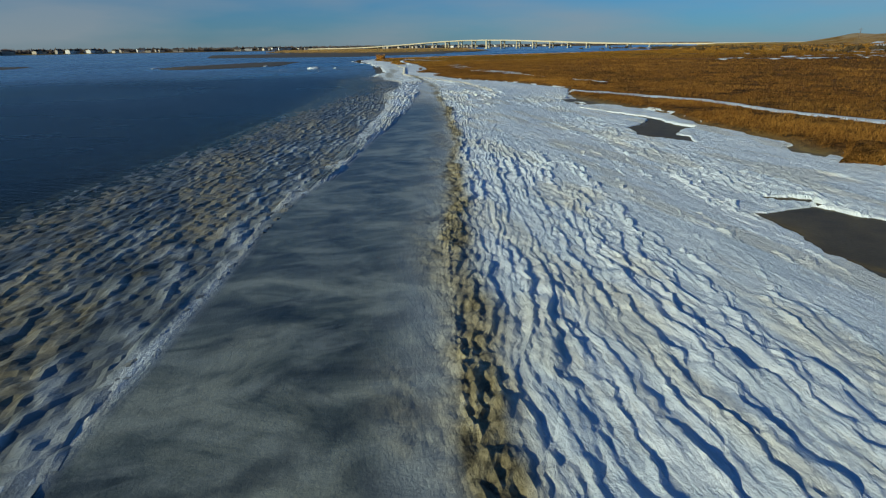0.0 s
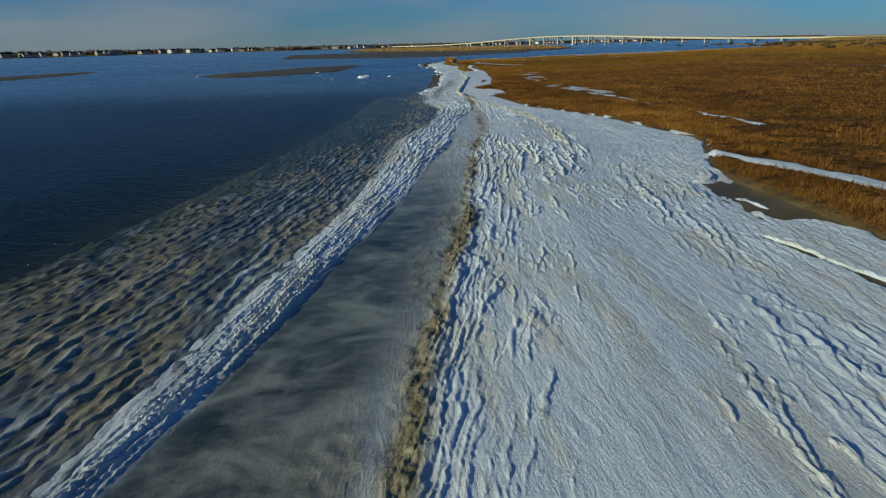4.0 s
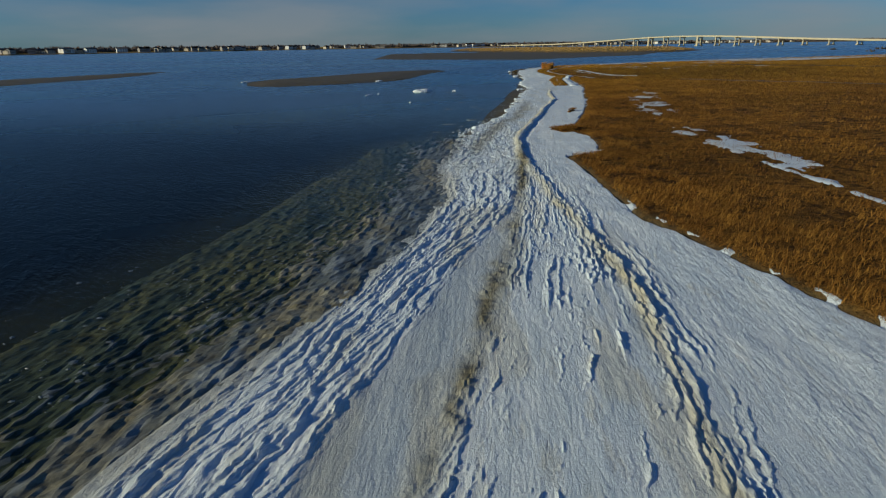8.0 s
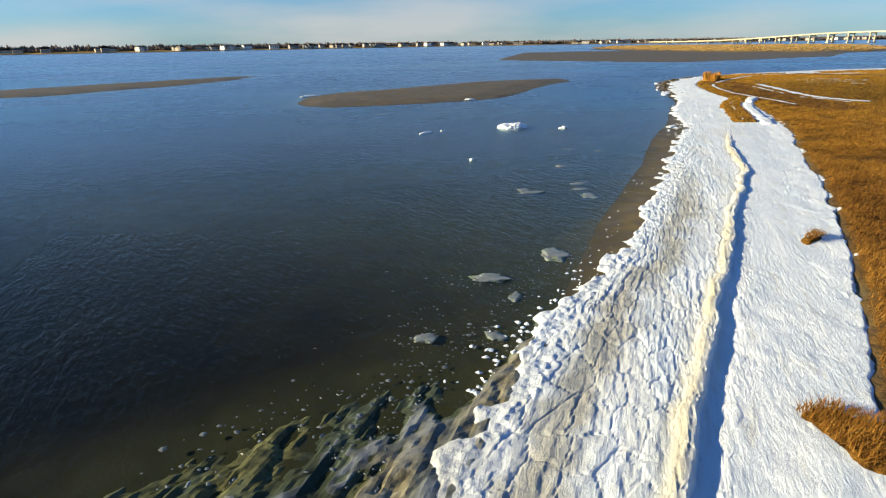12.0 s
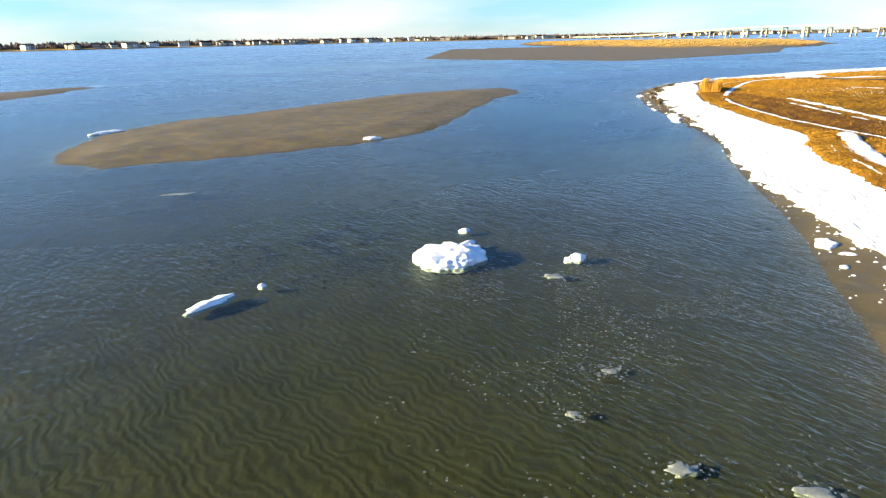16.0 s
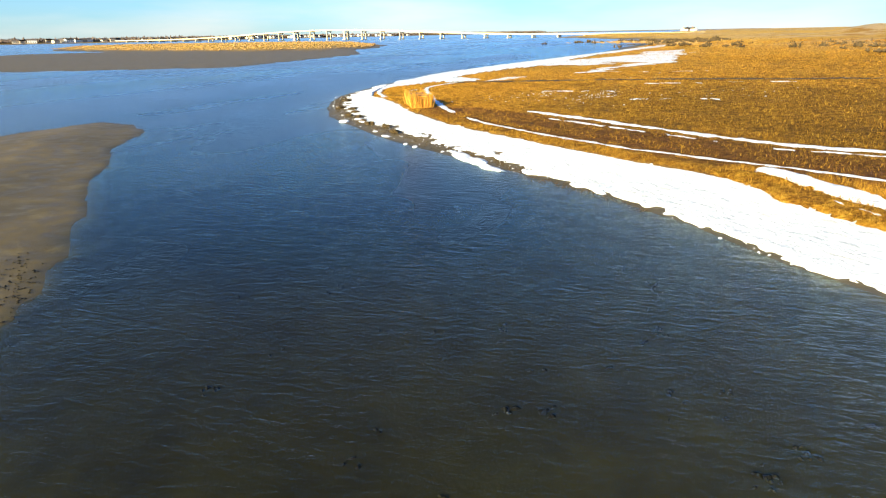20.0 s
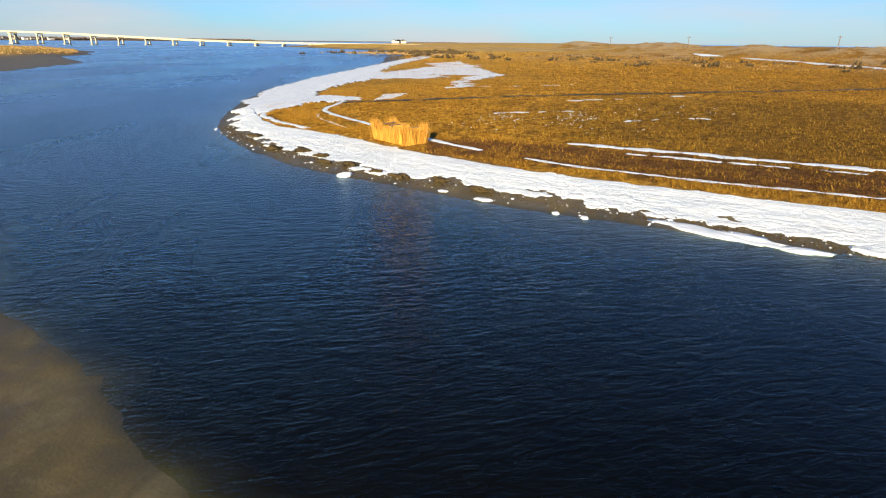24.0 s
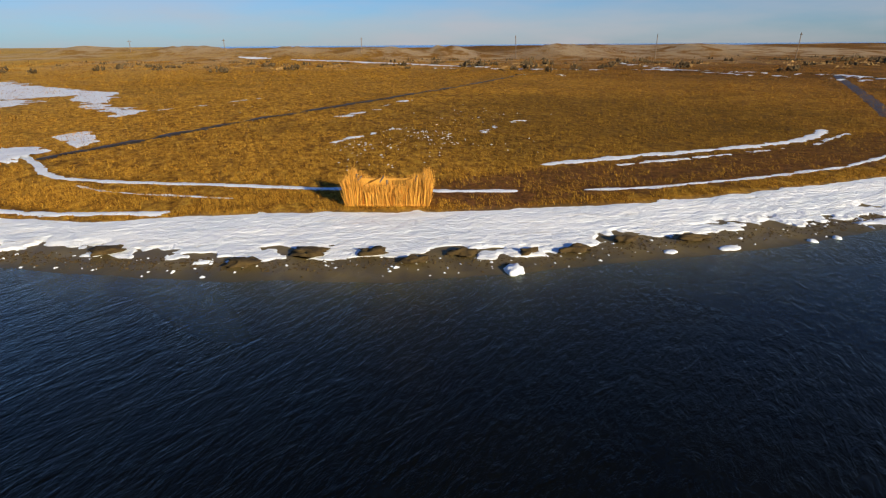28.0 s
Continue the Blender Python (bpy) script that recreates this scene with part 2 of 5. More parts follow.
def ice_material(name, deep):
    m = Mat(name)
    gray, dirt, wet = m.attr("gray"), m.attr("dirt"), m.attr("wet")
    along = m.scaled((1.0, 0.22, 1.0), (0, 0, radians(8)))
    fine, mid = m.noise(11, 6, 0.66, along, 0.4), m.noise(1.1, 5, 0.6, along)
    snow = m.mix(m.ramp(mid, (0.35, 0.0), (0.65, 1.0)), (0.71, 0.77, 0.83), (0.84, 0.87, 0.89))
    snow = m.mix(m.ramp(m.noise(2.7, 6, 0.7, along), (0.55, 0.0), (0.72, 0.5)), snow, (0.60, 0.54, 0.40))
    # Cream tone: painted sunlight on the ledge lip, plus random streaks.
    snow = m.mix(m.attr("cream"), snow, m.ramp(m.noise(3.5, 6, 0.7, along), (0.35, (0.50, 0.42, 0.26)), (0.6, (0.78, 0.69, 0.47))))
    cloudy = m.ramp(m.noise(0.55, 6, 0.62, m.scaled((1.0, 1.5, 1.0)), 0.8), (0.39, (0.022, 0.030, 0.030)), (0.5, (0.10, 0.115, 0.098)), (0.63, (0.30, 0.31, 0.25)))
    cloudy = m.mix(m.ramp(m.noise(1.5, 5, 0.6, m.scaled((0.7, 1.5, 1.0)), 0.5), (0.5, 0.0), (0.68, 0.55)), cloudy, (0.33, 0.35, 0.31))
    cloudy = m.mix(m.ramp(m.noise(0.8, 5, 0.6, None, 0.5), (0.52, 0.0), (0.66, 0.75)), cloudy, (0.03, 0.037, 0.036))
    cloudy = m.mix(0.2, cloudy, m.ramp(m.noise(1.1, 6, 0.62, None, 0.7), (0.38, (0.035, 0.045, 0.043)), (0.66, (0.28, 0.30, 0.28))))
    cloudy = m.mix(deep, cloudy, (0.072, 0.071, 0.057))
    c = m.mix(gray, snow, cloudy)
    muck = m.ramp(m.noise(3.2, 6, 0.72, None, 0.8), (0.36, (0.045, 0.037, 0.018)), (0.46, (0.20, 0.165, 0.085)), (0.58, (0.34, 0.29, 0.165)), (0.74, (0.58, 0.53, 0.38)))
    c = m.mix(dirt, c, muck)
    nb = m.bump(m.math("MULTIPLY", fine, m.math("SUBTRACT", 1.0, gray)), 0.8, 0.06)
    wob = m.n.new("ShaderNodeMixRGB")
    wob.blend_type = "ADD"
    wob.inputs["Fac"].default_value = 1.0
    wn1 = m.n.new("ShaderNodeTexNoise")
    m.l.new(m.co, wn1.inputs["Vector"])
    wn1.inputs["Scale"].default_value, wn1.inputs["Detail"].default_value = 1.3, 4.0
    m.l.new(m.scaled((3.4, 0.55, 1.0), (0, 0, radians(9))), wob.inputs["Color1"])
    m.l.new(m.mix(1.0, wn1.outputs["Color"], (1.5, 1.1, 0.0), "MULTIPLY"), wob.inputs["Color2"])
    vor = m.n.new("ShaderNodeTexVoronoi")
    m.l.new(wob.outputs["Color"], vor.inputs["Vector"])
    vor.inputs["Scale"].default_value = 1.25
    cell = m.math("ADD", m.ramp(vor.outputs["Color"], (0.0, 0.0), (1.0, 1.0)), m.math("MULTIPLY", vor.outputs["Distance"], -0.6))
    less = m.math("MULTIPLY", m.math("SUBTRACT", 1.0, m.math("MULTIPLY", gray, 0.9)), m.math("SUBTRACT", 1.0, m.attr("calm")))
    nb = m.bump(m.math("MULTIPLY", cell, less), 1.0, 0.038, nb)
    c = m.mix(m.math("MULTIPLY", m.ramp(vor.outputs["Color"], (0.45, 0.0), (0.8, 0.4)), less), c, m.mix(1.0, c, (0.74, 0.78, 0.80), "MULTIPLY"))
    nb = m.bump(m.math("MULTIPLY", m.noise(24, 6, 0.7), m.math("SUBTRACT", 1.0, m.math("MULTIPLY", gray, 0.7))), 0.75, 0.03, nb)
    rough = m.mix(m.math("MAXIMUM", gray, wet), (0.75, 0.75, 0.75), (0.32, 0.32, 0.32))
    return m.done(c, rough, nb, 0.35)


def water_material():
    m = Mat("water")
    m.n.remove(m.b)
    w1 = m.noise(3.0, 3, 0.55, m.turned((1.0, 0.34, 1.0), 135), 1.0)
    w2 = m.noise(7.5, 5, 0.65, m.turned((1.0, 0.36, 1.0), 127), 0.8)
    calm = m.ramp(m.noise(0.045, 4, 0.6), (0.38, 0.55), (0.58, 1.0))
    h = m.math("MULTIPLY", m.math("ADD", w1, m.math("MULTIPLY", w2, 0.55)), calm)
    nb = m.bump(h, 0.6, 0.095)
    nb = m.bump(m.noise(13, 3, 0.6, m.turned((1.0, 0.5, 1.0), 141)), 0.35, 0.025, nb)
    glass = m.n.new("ShaderNodeBsdfGlossy")
    m.put(glass.inputs["Roughness"], m.ramp(m.noise(0.03, 4, 0.6, m.turned((1.0, 0.3, 1.0), 60), 0.8), (0.42, 0.19), (0.58, 0.32)))
    glass.inputs["Color"].default_value = (0.69, 0.87, 0.98, 1)
    m.l.new(nb, glass.inputs["Normal"])
    clear = m.n.new("ShaderNodeBsdfTransparent")
    m.put(clear.inputs["Color"], m.mix(m.attr("clear"), (0.012, 0.02, 0.03), (0.77, 0.90, 0.74)))
    fr = m.n.new("ShaderNodeFresnel")
    fr.inputs["IOR"].default_value = 1.208
    m.l.new(nb, fr.inputs["Normal"])
    mx = m.n.new("ShaderNodeMixShader")
    # Reflection is turned down by hand in the south, so the water looks darker.
    m.l.new(m.math("MULTIPLY", fr.outputs["Fac"], m.math("SUBTRACT", 1.0, m.math("MULTIPLY", m.attr("dim_reflect"), 0.45))), mx.inputs["Fac"])
    m.l.new(clear.outputs["BSDF"], mx.inputs[1])
    m.l.new(glass.outputs["BSDF"], mx.inputs[2])
    m.l.new(mx.outputs["Shader"], m.out.inputs["Surface"])
    return m.m


def snow_material():
    m = Mat("snow")
    fine, mid = m.noise(12, 5), m.noise(1.5, 5)
    c = m.mix(m.ramp(mid, (0.35, 0.0), (0.65, 1.0)), (0.66, 0.71, 0.76), (0.80, 0.84, 0.87))
    return m.done(c, 0.75, m.bump(mid, 0.5, 0.08, m.bump(fine, 0.5, 0.03)), 0.3)


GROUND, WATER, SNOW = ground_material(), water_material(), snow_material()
ICE, SLUSH = ice_material("shore_ice", 0.0), ice_material("slush", 0.6)
REED = plain("reed_straw", (0.62, 0.31, 0.05), 0.65, 0.6, 2.0, 0.01, 0.25, "island")
def grass_material():
    m = Mat("marsh_grass")
    tone = m.math("ADD", m.math("MULTIPLY", m.noise(0.11, 4), 0.6), m.math("MULTIPLY", m.noise(0.55, 6, 0.65), 0.6))
    c = m.ramp(tone, (0.46, (0.048, 0.019, 0.005)), (0.58, (0.19, 0.078, 0.012)), (0.72, (0.44, 0.21, 0.034)))
    c = m.mix(0.45, c, m.ramp(m.rnd(True), (0.0, (0.045, 0.022, 0.007)), (0.6, (0.25, 0.112, 0.02)), (1.0, (0.55, 0.31, 0.07))))
    c = m.mix(m.ramp(m.noise(0.11, 6, 0.62, m.scaled((1.0, 0.6, 1.0)), 0.6), (0.48, 0.0), (0.62, 0.4)), c, (0.07, 0.036, 0.009))
    c = m.mix(m.math("MULTIPLY", m.gold(), 0.65), c, m.ramp(m.math("ADD", m.math("MULTIPLY", m.rnd(True), 0.5), m.math("MULTIPLY", m.noise(0.6, 5, 0.7), 0.5)), (0.36, (0.07, 0.030, 0.005)), (0.5, (0.35, 0.165, 0.015)), (0.68, (0.72, 0.40, 0.045))))
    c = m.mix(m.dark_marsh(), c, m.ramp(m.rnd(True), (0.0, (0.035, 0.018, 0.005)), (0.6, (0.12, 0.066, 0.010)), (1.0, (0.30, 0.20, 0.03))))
    return m.done(c, 0.9, None, 0.05)


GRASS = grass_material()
REEDBED = plain("reed_bed", (0.36, 0.225, 0.085), 0.85, 0.4, 0.05, 0.02, 0.15, "island")
WOOD = plain("grey_wood", (0.16, 0.12, 0.085), 0.8, 0.3, 6.0)
CONCRETE = plain("pale_concrete", (0.56, 0.48, 0.33), 0.8, 0.12, 0.2, 0.01)
# Tree colour is lightened, so distance haze is painted in.
TREES = plain("bare_trees", (0.15, 0.115, 0.095), 0.9, 0.35, 0.05, 0.1, 0.1, "island")
SHRUB = plain("dark_shrub", (0.085, 0.06, 0.03), 0.9, 0.4, 1.0, 0.05, 0.1, "island")
ROOF = plain("grey_shingle", (0.17, 0.14, 0.12), 0.85, 0.3, 0.6, 0.02, 0.2, "object")
WALLS = [plain("white_clapboard", (0.78, 0.76, 0.72), 0.6, 0.08, 0.5), plain("cream_clapboard", (0.62, 0.54, 0.42), 0.6, 0.1, 0.5),
         plain("grey_clapboard", (0.36, 0.33, 0.30), 0.65, 0.12, 0.5), plain("brick_wall", (0.30, 0.16, 0.11), 0.8, 0.15, 0.5)]
GLASS = plain("dark_window", (0.03, 0.035, 0.045), 0.12, 0.2, 1.0, 0.0, 0.6)
MUD = plain("dark_mud", (0.10, 0.076, 0.034), 0.6, 0.4, 1.4, 0.03)
DITCH = plain("wet_ditch", (0.030, 0.022, 0.011), 0.5, 0.5, 2.0, 0.03)
WEED = plain("dark_weed", (0.016, 0.012, 0.005), 0.7, 0.4, 3.0, 0.02)
TURF = plain("olive_turf", (0.066, 0.043, 0.014), 0.9, 0.6, 5.0, 0.12)


# ---- helpers for shapes ----
def lattice(ix, iy, seed):
    h = (ix.astype(np.int64) * 374761393 + iy.astype(np.int64) * 668265263 + seed * 974634537) & 0x7FFFFFFF
    h = ((h ^ (h >> 13)) * 1274126177) & 0x7FFFFFFF
    return ((h ^ (h >> 16)) & 0xFFFF) / 65535.0


def vnoise(x, y, seed=0):
    """Smooth value noise from 0 to 1 over arrays."""
    fx, fy = np.floor(x), np.floor(y)
    ix, iy = fx.astype(np.int64), fy.astype(np.int64)
    u, v = x - fx, y - fy
    u, v = u * u * (3 - 2 * u), v * v * (3 - 2 * v)
    a, b = lattice(ix, iy, seed), lattice(ix + 1, iy, seed)
    c, d = lattice(ix, iy + 1, seed), lattice(ix + 1, iy + 1, seed)
    return (a + (b - a) * u) * (1 - v) + (c + (d - c) * u) * v


def fbm(x, y, seed=0, octaves=4):
    total, amp, norm = 0.0, 1.0, 0.0
    for k in range(octaves):
        total = total + amp * vnoise(x * 2**k + 17 * k, y * 2**k - 31 * k, seed + k)
        norm, amp = norm + amp, amp * 0.5
    return total / norm


def smooth(a, b, x):
    t = np.clip((x - a) / (b - a), 0, 1)
    return t * t * (3 - 2 * t)


def signed(x, y, poly):
    """Distance of points to a polygon's edge, positive inside."""
    p = np.array(poly, float)
    best, inside = np.full(x.shape, 1e18), np.zeros(x.shape, bool)
    for (x0, y0), (x1, y1) in zip(p, np.roll(p, -1, 0)):
        dx, dy = x1 - x0, y1 - y0
        t = np.clip(((x - x0) * dx + (y - y0) * dy) / (dx * dx + dy * dy + 1e-9), 0, 1)
        best = np.minimum(best, (x - x0 - t * dx) ** 2 + (y - y0 - t * dy) ** 2)
        cross = (y0 > y) != (y1 > y)
        inside ^= cross & (x < x0 + (y - y0) * dx / (dy if dy else 1e-9))
    return np.where(inside, 1, -1) * np.sqrt(best)


def line_dist(x, y, pts):
    """Distance of points to an open line."""
    p = np.array(pts, float)
    best = np.full(x.shape, 1e18)
    for (x0, y0), (x1, y1) in zip(p[:-1], p[1:]):
        dx, dy = x1 - x0, y1 - y0
        t = np.clip(((x - x0) * dx + (y - y0) * dy) / (dx * dx + dy * dy + 1e-9), 0, 1)
        best = np.minimum(best, (x - x0 - t * dx) ** 2 + (y - y0 - t * dy) ** 2)
    return np.sqrt(best)


def knots(y, ky, kx):
    return np.interp(y, ky, kx)


def raw_mesh(name, verts, faces, material, smooth_shade=True, attrs=()):
    """A mesh from an array of places and an array of equal-sided faces."""
    verts, faces = np.asarray(verts, np.float32), np.asarray(faces, np.int32)
    me = bpy.data.meshes.new(name)
    n, k = faces.shape
    me.vertices.add(len(verts)), me.loops.add(n * k), me.polygons.add(n)
    me.vertices.foreach_set("co", verts.ravel())
    me.loops.foreach_set("vertex_index", faces.ravel())
    me.polygons.foreach_set("loop_start", np.arange(0, n * k, k, dtype=np.int32))
    me.polygons.foreach_set("use_smooth", np.full(n, smooth_shade))
    for key, values in attrs:
        me.attributes.new(key, "FLOAT", "POINT").data.foreach_set("value", np.asarray(values, np.float32))
    me.update(calc_edges=True)
    me.materials.append(material)
    return me


def sheet(name, x, y, z, keep, material, attrs=()):
    """A height field over a grid, with only the faces whose corners are all kept."""
    ny, nx = x.shape
    idx = np.arange(nx * ny).reshape(ny, nx)
    ok = keep[:-1, :-1] & keep[1:, :-1] & keep[:-1, 1:] & keep[1:, 1:]
    faces = np.stack([idx[:-1, :-1][ok], idx[:-1, 1:][ok], idx[1:, 1:][ok], idx[1:, :-1][ok]], 1)
    used = np.unique(faces)
    back = np.zeros(nx * ny, np.int64)
    back[used] = np.arange(len(used))
    verts = np.stack([x.ravel()[used], y.ravel()[used], z.ravel()[used]], 1)
    return raw_mesh(name, verts, back[faces], material, True, [(k, v.ravel()[used]) for k, v in attrs])


def part(name, bm, material, parent, label=""):
    me = bpy.data.meshes.new(name)
    bm.to_mesh(me)
    bm.free()
    me.materials.append(material)
    ob = new(name, me)
    ob.parent = parent
    if label:
        ob["label"] = label
    return ob


def box(bm, cx, cy, cz, sx, sy, sz, rot=0.0, bevel=0.0):
    m = Matrix.Translation((cx, cy, cz)) @ Matrix.Rotation(rot, 4, "Z") @ Matrix.Diagonal((sx, sy, sz, 1))
    made = bmesh.ops.create_cube(bm, size=1.0, matrix=m)["verts"]
    if bevel:
        edges = list({e for v in made for e in v.link_edges})
        bmesh.ops.bevel(bm, geom=edges, offset=bevel, segments=1, affect="EDGES")
    return made


def rod(bm, a, b, r0, r1, sides=8):
    a, b = Vector(a), Vector(b)
    d = b - a
    m = Matrix.Translation((a + b) / 2) @ d.to_track_quat("Z", "Y").to_matrix().to_4x4()
    return bmesh.ops.create_cone(bm, cap_ends=True, segments=sides, radius1=r0, radius2=r1, depth=d.length, matrix=m)["verts"]


# ---- the plan: lines along the shore, by distance along it ----
def water_x(y):
    return knots(y, (-400, -45, 0, 20, 45, 57, 63, 69, 81, 90, 97, 104, 112, 120, 127, 133, 140, 146, 152, 157, 161, 165),
                 (-70, -12, -5.5, -1.5, 1.2, 2.0, 2.6, 3.0, 4.6, 5.2, 6.3, 7.0, 7.4, 8.6, 7.7, 7.0, 6.5, 6.7, 7.1, 8.5, 10.1, 12.0))


def slush_x(y):
    return knots(y, (-60, -25, -7, 3, 15, 28, 38, 44, 48, 52, 54, 56, 57.5, 60), (-30, -22, -16.2, -12.6, -9.6, -6.8, -5.2, -4.8, -4.0, -3.9, -2.6, -0.8, 1.2, 1.6))


def ice_x(y):
    return knots(y, (-60, -18, -11, -2.5, 13, 25, 31, 36, 40, 46, 54, 57, 62, 66, 69, 80, 91, 96, 104, 112, 120, 125, 128, 132, 137, 143, 146, 149, 151, 154, 157, 161, 167, 175),
                 (-18, -11.6, -10.0, -7.6, -3.7, -2.0, -0.2, 0.9, 1.3, 0.6, 1.4, 1.8, 2.7, 4.0, 4.4, 5.8, 6.9, 8.0, 7.5, 7.7, 8.9, 8.4, 8.8, 8.6, 8.1, 8.3, 8.0, 8.2, 9.0, 9.4, 10.2, 11.5, 14.3, 21.0))


def grey_x(y):
    return knots(y, (-60, -18, -13, -10.6, -6, 2.6, 12, 19, 22, 27, 33.5, 38, 48), (-18.5, -11.3, -10.1, -9.8, -7.9, -5.2, -2.4, -0.6, 0.2, 1.3, 2.6, 4.0, 5.0))


def dirt_x(y):
    return knots(y, (-60, -20, -14, -7, 2, 10, 14, 23, 25, 28, 34, 40, 48), (-16, -7.6, -6.4, -4.4, -2.1, -0.3, 0.4, 2.0, 2.6, 3.2, 3.9, 4.5, 5.0))


def ledge_x(y):
    return knots(y, (5, 13, 19, 24.5, 31, 36, 40, 44, 49, 54, 57, 64, 75, 80, 86, 96), (2.5, 3.8, 5.8, 6.7, 6.9, 6.45, 5.9, 5.4, 5.0, 5.15, 5.5, 6.9, 8.9, 9.8, 9.9, 11.0))


def marsh_x(y):
    return knots(y, (-60, -20, -10, -7, -2, 2, 9, 14, 20, 24.5, 29.5, 32.5, 37.5, 42, 45.5, 47.4, 48.2, 51, 53.5, 55.6, 56.2, 57, 63, 70, 77, 86, 94, 106, 112, 118, 125, 135, 140, 148.5, 153, 159, 163, 167, 175),
                 (4, 5.5, 6.8, 7.6, 7.9, 9.0, 9.2, 9.4, 12.2, 11.8, 11.0, 9.9, 8.1, 7.8, 7.4, 7.2, 8.8, 9.3, 9.2, 8.6, 7.6, 8.5, 10.0, 11.4, 12.5, 13.6, 14.8, 15.2, 15.3, 14.2, 13.2, 12.3, 12.1, 13.1, 14.4, 15.5, 15.8, 17.6, 23.0))


def marsh_s(y):
    return knots(y, (-60, 0, 20, 30, 45, 60, 75, 90, 106, 118, 140, 153, 165, 175), (6, 8.5, 10.5, 10.3, 8.5, 10, 12, 14, 15.5, 14, 12.3, 14.2, 17, 23))


def shore_polygon():
    ys = (-400, -200, -45, -20, 0, 20, 45, 57, 63, 69, 81, 90, 97, 104, 112, 120, 127, 133, 140, 146, 152, 157, 161, 165)
    west = [(float(water_x(y)), y) for y in ys]
    north = [(14.2, 168.5), (19.5, 174.5), (29, 184), (45, 197), (72, 213), (135, 249), (190, 290), (305, 350), (455, 650), (700, 760), (1000, 980), (1500, 1300), (4500, 2500)]
    ocean = [(4500, 900), (900, 380), (520, 190), (430, 60), (345, -150), (250, -600), (0, -1500), (-70, -1500)]
    return west + north + ocean


BARS = [[(-35.5, 109.4), (-38.8, 118), (-37, 126), (-33.4, 130), (-29.4, 139), (-23.7, 151), (-15, 158.5), (-10.5, 160.8), (-8.0, 157.5), (-7.3, 152), (-9.5, 146), (-9.9, 142.5), (-10.3, 139), (-10.9, 134.5), (-11.2, 128), (-11.7, 122.8), (-13.5, 118), (-16.2, 114), (-21.9, 109.6), (-25.5, 107.3), (-28.5, 105), (-33, 106.3)],
        [(-150, 60), (-101, 118), (-90, 150), (-83, 166), (-78.5, 163), (-75.5, 150), (-75, 135), (-79, 112), (-115, 70)],
        [(-50, 280), (-60, 360), (-70, 450), (0, 490), (70, 480), (95, 370), (72, 305), (16, 247), (-20, 263)]]
ISLAND = [(-45, 600), (-2, 470), (38, 396), (77, 372), (116, 388), (155, 470), (140, 560), (20, 660)]
FAR_SHORE = [(-5000, -1200), (-1600, -250), (-1000, 250), (-726, 571), (-560, 900), (-341, 1300), (-12, 1425), (150, 1500), (600, 1850), (2000, 2500), (5000, 3000), (5000, 6000), (-6000, 6000), (-6000, -1200)]
DUNES = ((218, 118, 6.6, 15), (212, 94, 6.2, 10), (200, 59, 6.9, 12), (192, 44, 6.3, 9), (232, 150, 6.4, 16), (250, 190, 6.6, 18), (186, 8, 6.0, 18), (290, 240, 6.5, 20))


# ---- the ground: one sheet from the bed of the bay to the dunes and the far shores ----
def spread(near, far, a, b, step):
    mid = np.arange(a, b + step / 2, step)
    up, down, g = [], [], step
    v = b
    while v < far:
        g *= 1.09
        v += g
        up.append(v)
    v, g = a, step
    while v > near:
        g *= 1.09
        v -= g
        down.append(v)
    return np.array(down[::-1] + list(mid) + up)


